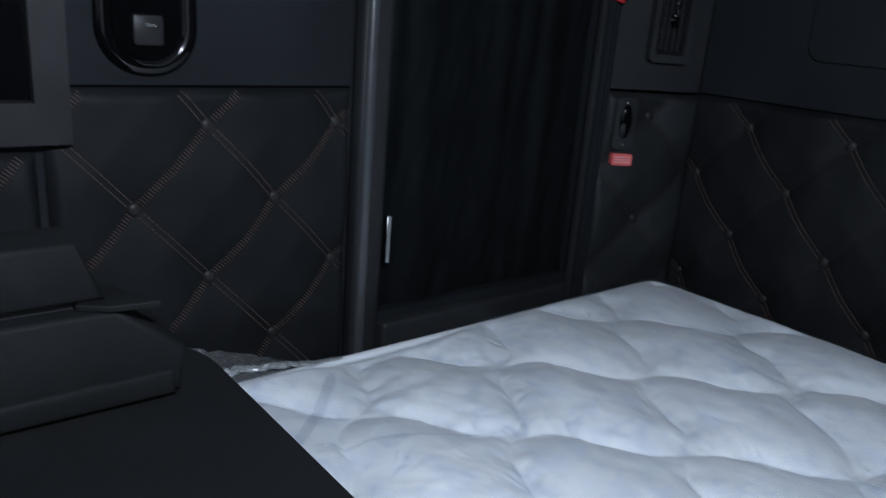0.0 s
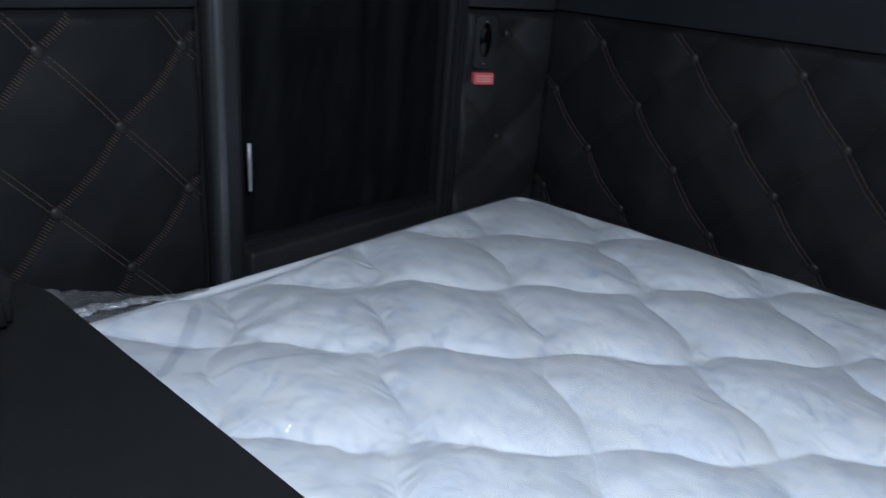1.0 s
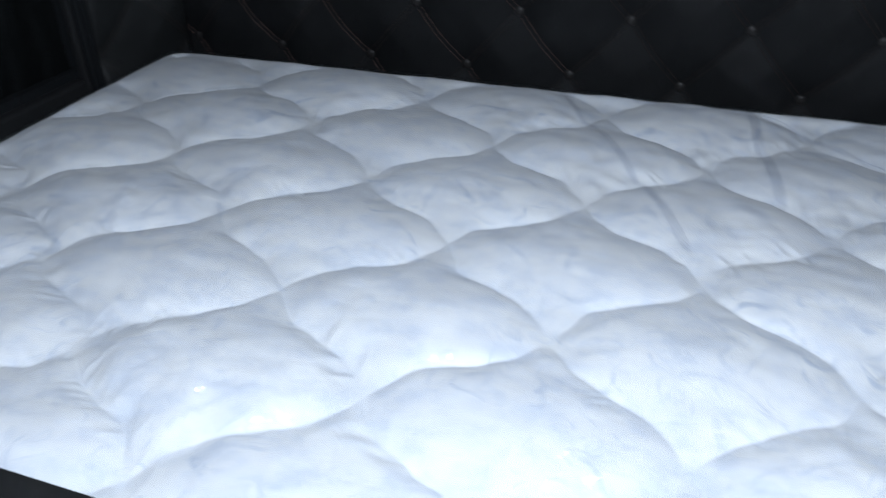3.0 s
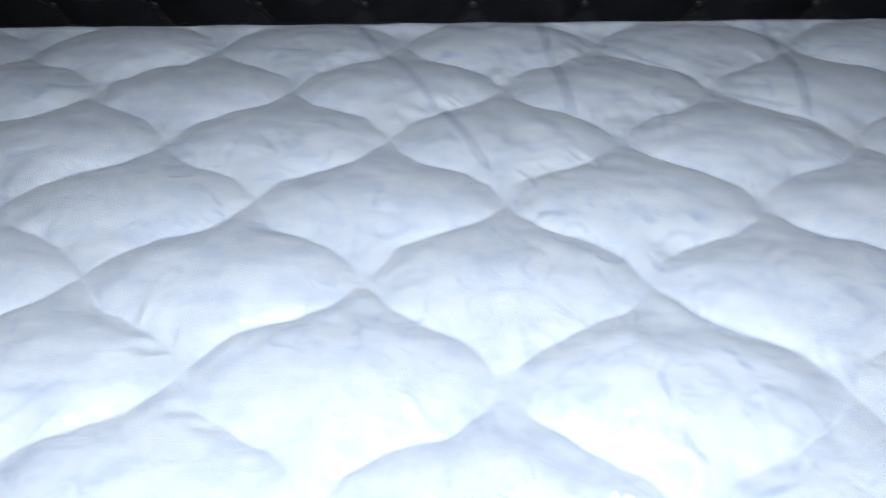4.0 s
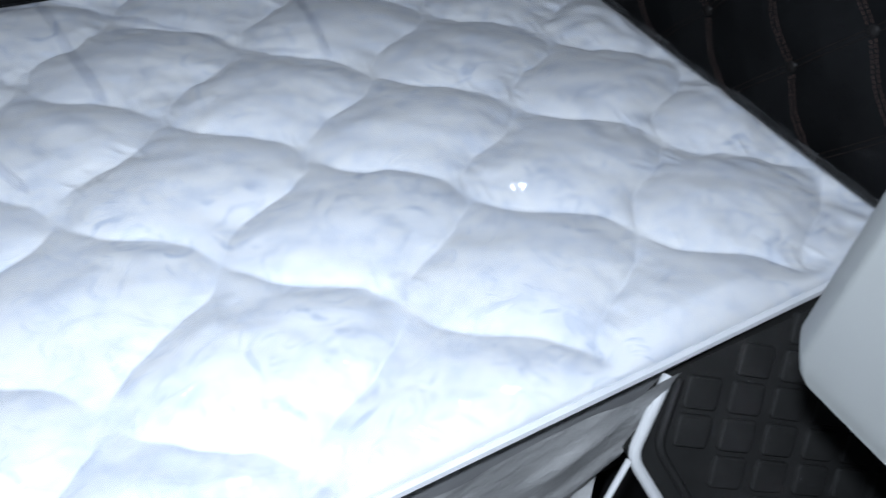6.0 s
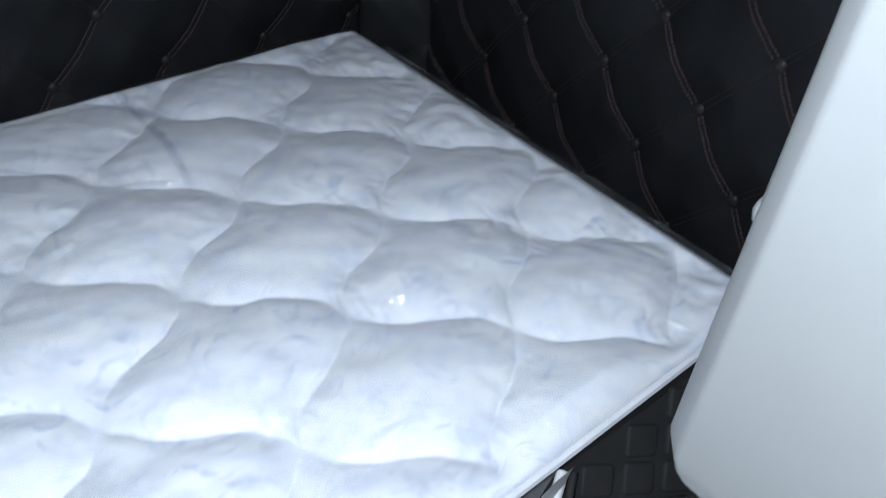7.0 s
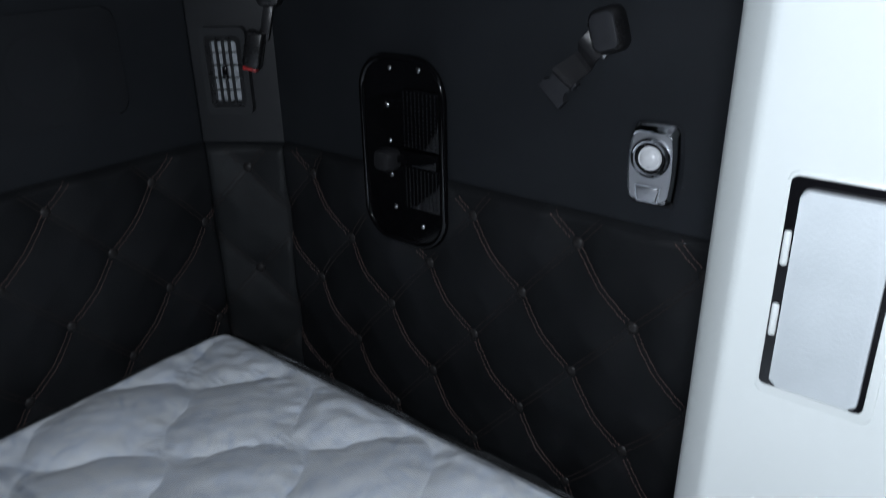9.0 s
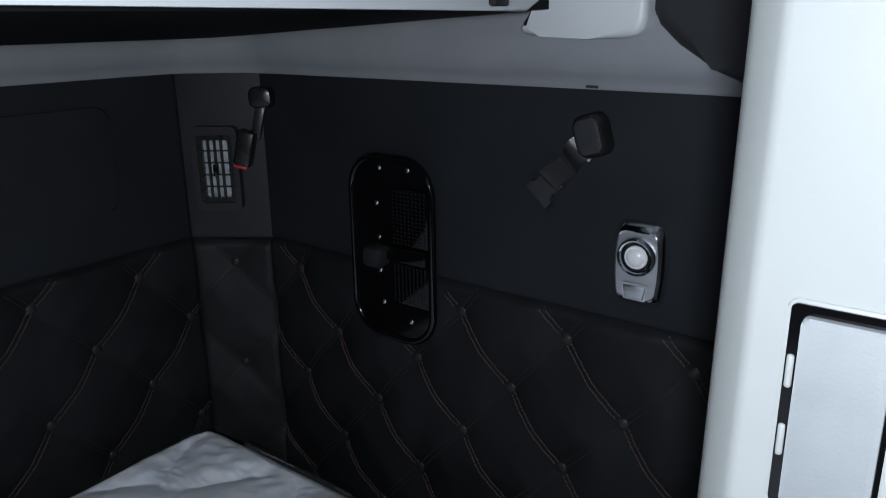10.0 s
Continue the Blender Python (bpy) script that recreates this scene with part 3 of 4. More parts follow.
def at_mattress(ob):
    # rounded corners of the cloth and its wrapping
    if ob.name.startswith(("quilted_top", "wrapping")):
        for v in ob.data.vertices:
            ax, ay = max(MX0 + 0.042 - v.co.x, v.co.x - MX1 + 0.042), max(MY0 + 0.042 - v.co.y, v.co.y - MY1 + 0.042)
            if ax > 0 and ay > 0:
                k = 1 - max(ax, ay) / math.hypot(ax, ay)
                v.co.x -= math.copysign(ax * k, v.co.x - 0.1)
                v.co.y -= math.copysign(ay * k, v.co.y - 0.8)
    # the mattress lies slightly askew: its long sides run across the cab at a small slant
    for v in ob.data.vertices:
        # the end beside the side wall sinks in the middle
        v.co.z -= 0.019 * math.exp(-(max(0.0, v.co.x - MX0) / 0.13) ** 2 - ((v.co.y - 0.62) / 0.17) ** 2) * min(1.0, max(0.0, (v.co.z - 0.6) / 0.1))
        w = max(0.0, (v.co.y - MY0) / (MY1 - MY0)) ** 6
        v.co.y += 0.040 * (v.co.x - 0.3) + (0.003 + 0.015 * (0.3 - v.co.x)) * w
    ob.matrix_parent_inverse = mattress.matrix_basis.inverted()
    return ob


def top_height(x, y):
    d = edge_fall(x, y)
    k = np.clip(d / 0.038, 0, 1)
    k = k * k * (3 - 2 * k)
    r = np.clip(d / 0.016, 0, 1)
    # ruffled margin at the end beside the cabinet and along the rear
    margin = np.exp(-((MX1 - x) / 0.10) ** 2) + 0.5 * np.exp(-((MY1 - y) / 0.07) ** 2)
    ruffle = smooth_noise(x + 0.3 * y, y, 41, 0.038) + 0.5 * smooth_noise(x, y + 0.4 * x, 42, 0.019)
    return MZ + quilt(x, y) * k + 0.0085 * margin * ruffle * np.clip(d / 0.02, 0, 1) - 0.012 * (1 - np.sqrt(np.clip(r * (2 - r), 0, 1)))


xs = np.linspace(MX0, MX1, 860)
ys = np.linspace(MY0, MY1, 440)
pts, faces = sheet(xs, ys, lambda x, y: (x, y, top_height(x, y)))
at_mattress(linked("quilted_top", mesh_of("quilted_top", pts, faces), TICKING, mattress, "quilted white cloth with a pale blue damask", smooth=True))


def around(off, n=80):
    """Points round the mattress, corners rounded."""
    out = []
    for x, y in rounded(MX1 - MX0 + 2 * off, MY1 - MY0 + 2 * off, 0.042 + off, 8):
        out.append((x + (MX0 + MX1) / 2, y + (MY0 + MY1) / 2))
    return out


sb = bmesh.new()
rows = []
for z, off in ((MZ - 0.012, -0.003), (MZ - 0.030, -0.004), (MZ - 0.08, -0.006), (0.61, -0.010), (0.585, -0.016)):
    rows.append([sb.verts.new((x, y, z)) for x, y in around(off)])
for r, s in zip(rows, rows[1:]):
    for i in range(len(r)):
        sb.faces.new((r[i], s[i], s[(i + 1) % len(r)], r[(i + 1) % len(r)]))
sb.faces.new(rows[-1])
at_mattress(part("border", sb, SIDE, mattress, "grey border cloth", smooth=True))
tp = bmesh.new()
loop = around(-0.0005)
n, rr, z = len(loop), 0.0062, MZ - 0.0135
rings = []
for j, (x, y) in enumerate(loop):
    xa, ya = loop[(j + 1) % n]
    xb, yb = loop[j - 1]
    t = Vector((xa - xb, ya - yb, 0)).normalized()
    o = Vector((t.y, -t.x, 0))
    rings.append([tp.verts.new(Vector((x, y, z)) + o * rr * math.cos(2 * math.pi * k / 8) + Vector((0, 0, rr * math.sin(2 * math.pi * k / 8)))) for k in range(8)])
for j in range(n):
    for k in range(8):
        tp.faces.new((rings[j][k], rings[(j + 1) % n][k], rings[(j + 1) % n][(k + 1) % 8], rings[j][(k + 1) % 8]))
at_mattress(part("edge_tape", tp, TAPE, mattress, "white piped edge tape", smooth=True))


# creases of the wrapping: from, to, height, width
CREASES = (((-0.54, 1.09), (-0.45, 1.06), 0.016, 0.006), ((0.10, 0.465), (0.18, 0.455), 0.007, 0.004), ((0.13, 0.405), (0.17, 0.412), 0.006, 0.004),
                                         ((0.22, 0.392), (0.33, 0.384), 0.007, 0.0035), ((0.235, 0.395), (0.232, 0.335), 0.007, 0.004), ((0.318, 0.385), (0.318, 0.335), 0.007, 0.004), ((0.02, 0.40), (0.09, 0.36), 0.006, 0.004),
                                         ((0.665, 0.595), (0.725, 0.57), 0.012, 0.006), ((0.675, 0.58), (0.715, 0.59), 0.010, 0.005), ((0.29, 0.39), (0.34, 0.345), 0.006, 0.004), ((0.452, 0.392), (0.458, 0.322), 0.013, 0.006),
                                         ((0.528, 0.392), (0.548, 0.322), 0.013, 0.006), ((-0.60, 0.45), (-0.40, 0.42), 0.008, 0.006), ((-0.70, 0.52), (-0.58, 0.40), 0.010, 0.006),
           ((-0.62, 0.60), (-0.55, 0.57), 0.007, 0.005), ((-0.30, 1.10), (-0.24, 1.07), 0.008, 0.005), ((0.90, 0.72), (0.95, 0.66), 0.007, 0.004), ((0.80, 0.95), (0.86, 0.93), 0.007, 0.004), ((-0.18, 0.52), (-0.10, 0.50), 0.006, 0.004),
           ((0.11, 0.468), (0.20, 0.462), 0.011, 0.005), ((0.09, 0.452), (0.13, 0.440), 0.010, 0.005), ((0.20, 0.448), (0.24, 0.450), 0.009, 0.005), ((0.05, 0.395), (0.13, 0.352), 0.012, 0.005), ((0.27, 0.372), (0.40, 0.366), 0.011, 0.005))


# clear wrapping drawn over the mattress, with creases of its own
def wrap_height(x, y):
    d = edge_fall(x, y)
    bridge = 0.004 + 0.0035 * smooth_noise(x, y, 31, 0.10) + 0.0022 * smooth_noise(x * 1.7 + y, y - 0.5 * x, 32, 0.028)
    crease = np.zeros_like(x)
    for (ax, ay), (bx, by), hgt, wid in CREASES:
        px, py = bx - ax, by - ay
        L = math.hypot(px, py)
        t = ((x - ax) * px + (y - ay) * py) / (L * L)
        s = ((x - ax) * py - (y - ay) * px) / L + 0.006 * np.sin(t * 9)
        crease += 0.42 * hgt * np.exp(-(s / wid) ** 2) * np.clip(1.2 - np.abs(2 * t - 1) ** 4 * 1.2, 0, 1) * (np.abs(t - 0.5) < 0.5)
    # crumpled film along the front
    ridge = 1 - np.abs(2 * smooth_noise(x + 0.5 * y, y - 0.35 * x, 34, 0.030)) * 2
    loose = np.clip((0.55 - y) / 0.12, 0, 1) * np.clip(2.6 * smooth_noise(x, y, 35, 0.11) + 0.25, 0, 1) * np.clip(d / 0.03, 0, 1)
    crease += 0.0055 * loose * np.clip(ridge, 0, 1) ** 2
    return top_height(x, y) + np.clip(bridge, 0.0015, 1) + crease + 0.001


pts, faces = sheet(xs, ys, lambda x, y: (x, y, wrap_height(x, y)))
wrap = linked("wrapping", mesh_of("wrapping", pts, faces), FILM, mattress, "clear creased plastic wrapping", smooth=True)
at_mattress(wrap)

# doubled folds of the wrapping that run over the quilting
FOLDFILM = film("folded_wrapping", 0.03, 0.12, 0.2, (0.92, 0.93, 0.952))


def fold(points, width, seed):
    p = np.array(points)
    t = np.linspace(0, len(p) - 1, 60)
    k = np.arange(len(p))
    cx, cy = np.interp(t, k, p[:, 0]), np.interp(t, k, p[:, 1])
    for _ in range(12):
        cx[1:-1] = (cx[:-2] + 2 * cx[1:-1] + cx[2:]) / 4
        cy[1:-1] = (cy[:-2] + 2 * cy[1:-1] + cy[2:]) / 4
    dx, dy = np.gradient(cx), np.gradient(cy)
    n = np.hypot(dx, dy)
    w = width * (0.55 + 0.9 * (smooth_noise(t, t * 0 + seed, seed, 9.0) + 0.5)) * np.clip(np.minimum(t, len(p) - 1 - t) / 0.15, 0.15, 1)
    o = np.linspace(-0.5, 0.5, 7)
    x = cx[:, None] - (dy / n)[:, None] * w[:, None] * o
    y = cy[:, None] + (dx / n)[:, None] * w[:, None] * o
    z = wrap_height(x, y) + 0.0012 + 0.003 * (0.25 - o * o)[None] * 4 * 0.6
    i = (np.arange(59)[:, None] * 7 + np.arange(6)[None]).ravel()
    me = mesh_of("wrapping_fold", np.stack([x, y, z], -1).reshape(-1, 3), np.stack([i, i + 7, i + 8, i + 1], 1))
    at_mattress(linked("wrapping_fold", me, FOLDFILM, mattress, "grey doubled fold in the wrapping", smooth=True))


fold([(-0.05, 1.262), (0.042, 1.096), (0.130, 0.942), (0.194, 0.807)], 0.012, 71)
fold([(0.245, 1.262), (0.262, 1.18), (0.277, 1.062), (0.298, 0.945)], 0.013, 72)
fold([(0.602, 1.262), (0.603, 1.084), (0.592, 0.930)], 0.012, 73)
fold([(0.262, 1.258), (0.385, 1.140), (0.490, 1.014), (0.580, 0.962)], 0.010, 74)
fold([(-0.762, 0.380), (-0.697, 0.414), (-0.65, 0.452)], 0.012, 76)
fold([(-0.737, 0.510), (-0.659, 0.437), (-0.597, 0.373)], 0.012, 77)
fold([(-0.592, 0.398), (-0.559, 0.479), (-0.522, 0.561)], 0.008, 78)
fold([(0.06, 1.262), (0.16, 1.195), (0.25, 1.235)], 0.010, 75)

# wrapping that stands loose along the border on the side of the wall
pts, faces = sheet(np.linspace(0, 1, 90), np.linspace(0, 1, 8), lambda s, t: (MX1 - 0.012 + 0.018 * t + 0.012 * t * smooth_noise(s, t * 0.2, 45, 0.05), 0.345 + 0.80 * s,
                                              MZ - 0.006 + 0.010 * np.sin(np.pi * (0.05 + 0.75 * t)) * (1 + 1.6 * smooth_noise(s, t * 0.3, 46, 0.05))))
at_mattress(linked("wrapping_lip", mesh_of("wrapping_lip", pts, faces), LIPFILM, mattress, "loose creased lip of clear wrapping", smooth=True))

# loose lip of wrapping at the corner beside the seat
lip_x, lip_y = np.linspace(0, 1, 60), np.linspace(0, 1, 10)
pts, faces = sheet(lip_x, lip_y, lambda s, t: (-0.785 - 0.055 * t + 0.014 * smooth_noise(s, t, 41, 0.14), 0.345 + 0.15 * s + 0.004 * np.sin(40 * s),
                                              MZ - 0.006 + t * (0.046 * (1 - s) ** 0.8) + 0.008 * smooth_noise(s, t, 42, 0.09) * (1 - s) + 0.006 * np.exp(-((t - 0.45 - 0.1 * np.sin(9 * s)) / 0.08) ** 2)))
at_mattress(linked("wrapping_lip", mesh_of("wrapping_lip", pts, faces), FLAPFILM, mattress, "loose creased lip of clear wrapping", smooth=True))

# rolled edge of the wrapping along that lip
rs, ra = np.linspace(0, 1, 160), np.linspace(0, 2 * np.pi, 13)
pts, faces = sheet(rs, ra, lambda s, a: (-0.800 + (0.0070 + 0.006 * smooth_noise(s, s * 0, 47, 0.05)) * np.cos(a) + 0.006 * smooth_noise(s, s * 0, 48, 0.11), 0.380 + 0.185 * s,
                                        MZ + 0.014 - 0.008 * s + (0.0055 + 0.006 * smooth_noise(s, a * 0.02 + 1, 49, 0.022)) * np.sin(a) * (1 - 0.75 * s) + 0.004 * smooth_noise(s, s * 0 + 2, 44, 0.08)))
at_mattress(linked("wrapping_roll", mesh_of("wrapping_roll", pts, faces), ROLLFILM, mattress, "shiny rolled edge of the wrapping", smooth=True))

# berth base under the mattress
base = thing("berth_base", "dark berth base under the mattress", "bed base")
part("deck", boxed((XL + 0.012, 0.345, 0.52), (XR - 0.012, YR - 0.012, 0.583), 0.006), BLACKPLASTIC, base)
part("end_board", boxed((0.720, 0.352, 0.30), (1.075, 0.366, 0.700), 0.003), BLACKPLASTIC, base)
part("front_board", boxed((XL + 0.012, 0.350, 0.0), (0.66, 0.375, 0.518), 0.004), BLACKPLASTIC, base)

# grey wrapping that hangs down over the front of the berth
sk = np.linspace(0, 1, 140)
sv = np.linspace(0, 1, 26)
pts, faces = sheet(sk, sv, lambda s, t: (-0.70 + (1.408 - 0.13 * t) * s, 0.305 - 0.006 * t - (0.004 + 0.012 * t) * smooth_noise(s * 1.4 + 0.35 * t, t * 0.25, 51, 0.045) * 2 - 0.010 * t * smooth_noise(s, t, 53, 0.2),
                                        MZ - 0.016 - 0.31 * t + 0.01 * t * smooth_noise(s, t, 52, 0.1)))
at_mattress(linked("hanging_cover", mesh_of("hanging_cover", pts, faces), COVERFILM, mattress, "creased grey cover hanging over the front", smooth=True))


# ---------------------------------------------------------------- dark padded panel and trim at the foot of the cabinet
# it leans back and dips away under the edge of the mattress
fm = frame_of((0.703, 0.330, 0.709), (0.897, -0.328, -0.297), (-0.115, -0.821, 0.559))
footp = thing("padded_kick_panel", "black rubber kick panel with raised squares in a grey trim", "kick panel")
footp.matrix_world = fm
I4 = Matrix.Identity(4)
outline = [(0.004, 0.004), (-0.012, -0.080), (0.31, -0.40), (0.50, -0.40), (0.50, 0.16), (0.27, 0.16)]
part("backing", plate(bmesh.new(), outline, -0.03, -0.008, I4), MATRUBBER, footp)
sq = plate(bmesh.new(), rounded(0.041, 0.0345, 0.005, 3), -0.010, -0.0030, I4, 0.0028)
sqm = None
for i in range(8):
    for j in range(12):
        x, z = 0.0495 + i * 0.0548, 0.112 - j * 0.0402
        if x - 0.020 < -0.002 + max(0, -0.064 - (z - 0.017)) * 1.02 + 0.022 or z + 0.006 > 0.58 * x:
            continue
        if sqm is None:
            o = part("square", sq, MATRUBBER, footp)
            sqm = o.data
        else:
            o = linked("square", sqm, None, footp)
        o.location = (x, z, 0)


def strip(name, pts, w, h, mat, parent, label=""):
    """A rounded bar along a bent line in the panel's plane."""
    bm = bmesh.new()
    prev = None
    n = len(pts)
    for i, (x, y) in enumerate(pts):
        a, b = Vector(pts[max(0, i - 1)]), Vector(pts[min(n - 1, i + 1)])
        t = (b - a).normalized()
        o = Vector((-t.y, t.x))
        row = []
        for k in range(10):
            ang = 2 * math.pi * k / 10
            row.append(bm.verts.new((x + o.x * w / 2 * math.cos(ang), y + o.y * w / 2 * math.cos(ang), h * math.sin(ang))))
        if prev:
            for k in range(10):
                bm.faces.new((prev[k], prev[(k + 1) % 10], row[(k + 1) % 10], row[k]))
        prev = row
    return part(name, bm, mat, parent, label, smooth=True)


def bend(pts, steps=5):
    """Rounds the inner corners of a bent line."""
    out = [Vector(pts[0])]
    for a, b, c in zip(pts, pts[1:], pts[2:]):
        a, b, c = Vector(a), Vector(b), Vector(c)
        r = min(0.016, (b - a).length * 0.45, (c - b).length * 0.45)
        p, q = b + (a - b).normalized() * r, b + (c - b).normalized() * r
        for k in range(steps + 1):
            t = k / steps
            out.append(p * (1 - t) ** 2 + b * 2 * t * (1 - t) + q * t * t)
    out.append(Vector(pts[-1]))
    return out


strip("trim_bar", bend([(0.001, 0.006), (-0.018, -0.079), (0.30, -0.395)]), 0.0125, 0.006, SATIN, footp, "satin grey trim bar")
strip("inner_lip", bend([(0.014, 0.004), (0.008, -0.066), (0.33, -0.385)]), 0.009, 0.005, MATRUBBER, footp)
strip("trim_edge", [(-0.019, -0.083), (-0.032, -0.121), (-0.085, -0.27)], 0.006, 0.004, SATIN, footp, "thin satin grey edge below the trim bar")


# ---------------------------------------------------------------- white cabinet beside the berth
cab = thing("white_cabinet", "white moulded plastic cabinet with a small flap", "cabinet", (0.95, -0.1, 0.9))


def in_cab(ob):
    ob.matrix_parent_inverse = cab.matrix_basis.inverted()
    return ob


PX = 0.670
cb = bmesh.new()
prof_c = [(PX + 0.040, 0.2370), (PX + 0.030, 0.2355), (PX + 0.022, 0.2325), (PX + 0.0165, 0.2285), (PX + 0.0030, 0.2150), (PX + 0.0008, 0.2120), (PX, 0.2085)]
plan = [(1.18, 0.250)] + prof_c + [(PX, -0.6), (1.18, -0.6)]
lows = []
for z, grow in ((0.882, -0.006), (0.886, 0.001), (0.898, 0.006), (1.20, 0.001), (ZC - 0.004, -0.004)):
    lows.append([cb.verts.new((x, y + (grow if y > -0.5 else 0), z)) for x, y in plan])
for r, s in zip(lows, lows[1:]):
    for i in range(len(r)):
        cb.faces.new((r[i], r[(i + 1) % len(r)], s[(i + 1) % len(r)], s[i]))
cb.faces.new(lows[0][::-1])
cb.faces.new(lows[-1])
bmesh.ops.recalc_face_normals(cb, faces=cb.faces)
body = in_cab(part("body", cb, WHITE, cab, smooth=False))
fl = frame_of((PX - 0.0014, 0.1695, 1.3175), (0, -1, 0), (-1, 0, 0))
ow, oh = 0.046, 0.105
in_cab(part("flap_surround", plate(bmesh.new(), [(x + 0.001, y - 0.002) for x, y in rounded(ow + 0.006, oh + 0.008, 0.005)], -0.004, -0.0004, fl, 0.0010), WHITE, cab, smooth=False))
in_cab(part("flap_gap", plate(bmesh.new(), rounded(ow, oh, 0.003), -0.001, 0.0006, fl), GLOSSBLACK, cab, "black gap round the flap"))
flap = in_cab(part("flap", plate(bmesh.new(), [(x + 0.0016, y - 0.0012) for x, y in rounded(ow - 0.0080, oh - 0.0075, 0.003)], 0.0, 0.0045, fl, 0.002), WHITEROUGH, cab, "grained white flap"))
for y in (0.019, -0.017):
    in_cab(part("hinge_tab", boxed((-0.0222, y - 0.0085, 0.0), (-0.0188, y + 0.0085, 0.0030), 0.0015, 3, fl), WHITE, cab))
kb = dome(bmesh.new(), 0.014, 1.0, pose(0.732, 0.241, 1.080))
in_cab(part("hinge_cap", kb, WHITE, cab, smooth=True))


# ---------------------------------------------------------------- upper bunk
bunk = thing("upper_bunk", "upper bunk with a pale front rail above the berth", "bunk", (0.1, 0.95, 1.55))


def in_bunk(ob):
    ob.matrix_parent_inverse = bunk.matrix_basis.inverted()
    return ob


bx0, bx1, by0, bz0 = -0.80, 1.142, 0.580, 1.503
along_x = Matrix(((0, 0, 1, 0), (1, 0, 0, 0), (0, 1, 0, 0), (0, 0, 0, 1)))    # outline in y, z; depth along x
bb = plate(bmesh.new(), [(by0 + 0.022, 1.503), (by0 + 0.022, 1.572), (1.255, 1.572), (1.255, 1.467)][::-1], bx0, 1.160, along_x, 0.008)
in_bunk(part("board", bb, CURTAINCLOTH, bunk, "black cloth-covered board"))
rb = bmesh.new()
rail = [(bx0, bz0 + 0.012), (0.50, bz0 + 0.0035), (bx1 - 0.15, bz0 - 0.001), (bx1 - 0.078, bz0 - 0.002), (bx1, bz0 + 0.032), (bx1, bz0 + 0.11), (bx0, bz0 + 0.11)]
plate(rb, rail, 0.0, 0.02, Matrix(((1, 0, 0, 0), (0, 0, -1, by0 + 0.018), (0, 1, 0, 0), (0, 0, 0, 1))), 0.004)
in_bunk(part("front_rail", rb, PALEGREY, bunk, "pale grey moulded front rail"))
in_bunk(part("latch", boxed((0.985, by0 - 0.012, bz0 + 0.003), (1.012, by0 - 0.002, bz0 + 0.020), 0.003, 2), BLACKPLASTIC, bunk, "black latch on the rail"))

brk_line = [(0.479, 1.625), (0.479, 1.492), (0.482, 1.481), (0.489, 1.474), (0.502, 1.4702), (0.55, 1.4690), (0.614, 1.4715), (0.637, 1.474), (0.645, 1.480), (0.641, 1.488), (0.605, 1.532), (0.601, 1.625)]
brk = part("bunk_bracket", plate(bmesh.new(), [(y, -z) for y, z in brk_line], -1.197, -1.150, Matrix(((0, 0, -1, 0), (1, 0, 0, 0), (0, -1, 0, 0), (0, 0, 0, 1))), 0.009), PALEGREY, None, "pale grey moulded bunk bracket on the cove", category="bracket")

# added dark sheet above the cove in front of the bracket, imitates shade there
hd = bmesh.new()
plate(hd, [(0.478, -1.500), (0.470, -1.484), (0.446, -1.462), (0.404, -1.438), (0.372, -1.422), (0.330, -1.414), (-0.60, -1.414), (-0.60, -1.640), (0.478, -1.640)][::-1], -1.190, -1.158, Matrix(((0, 0, -1, 0), (1, 0, 0, 0), (0, -1, 0, 0), (0, 0, 0, 1))), 0.018)
part("cove_shade", hd, GREYPLASTIC, None, "dark sheet over the cove beside the bracket that stands in for shade", category="lining", kind="structure")
part("cove_tag", boxed((XR - 0.0230, 0.553, COVE - 0.003), (XR - 0.0198, 0.570, COVE + 0.0004), 0.001, 2), GREYPLASTIC, None, "small dark grey tag on the lip of the cove", category="tag")

# ---------------------------------------------------------------- unseen, added housing for the stand-in lamp over the aisle
rl = thing("standin_lamp", "unseen added black housing for the stand-in light near the camera", "ceiling lamp", (LAMP[0], LAMP[1], ZC))
# housing and glowing diffuser are made up to hold the stand-in light
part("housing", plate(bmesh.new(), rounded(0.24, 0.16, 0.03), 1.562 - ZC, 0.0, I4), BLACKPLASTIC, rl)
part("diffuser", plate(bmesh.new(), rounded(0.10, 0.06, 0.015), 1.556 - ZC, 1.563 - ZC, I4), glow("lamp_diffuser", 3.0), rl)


# ---------------------------------------------------------------- things on the right wall
def bead_ring(w, h, r, width, height):
    """A rounded rim that stands up from a wall, its outer edge w by h."""
    bm = bmesh.new()
    rows = []
    for k in range(10):
        a = math.pi * k / 9
        i = width / 2 * (1 - math.cos(a))
        rows.append([bm.verts.new((x, y, 0.001 + height * math.sin(a))) for x, y in rounded(w - 2 * i, h - 2 * i, r - i, 12)])
    n = len(rows[0])
    for p, q in zip(rows, rows[1:]):
        for i in range(n):
            bm.faces.new((p[i], p[(i + 1) % n], q[(i + 1) % n], q[i]))
    return bm


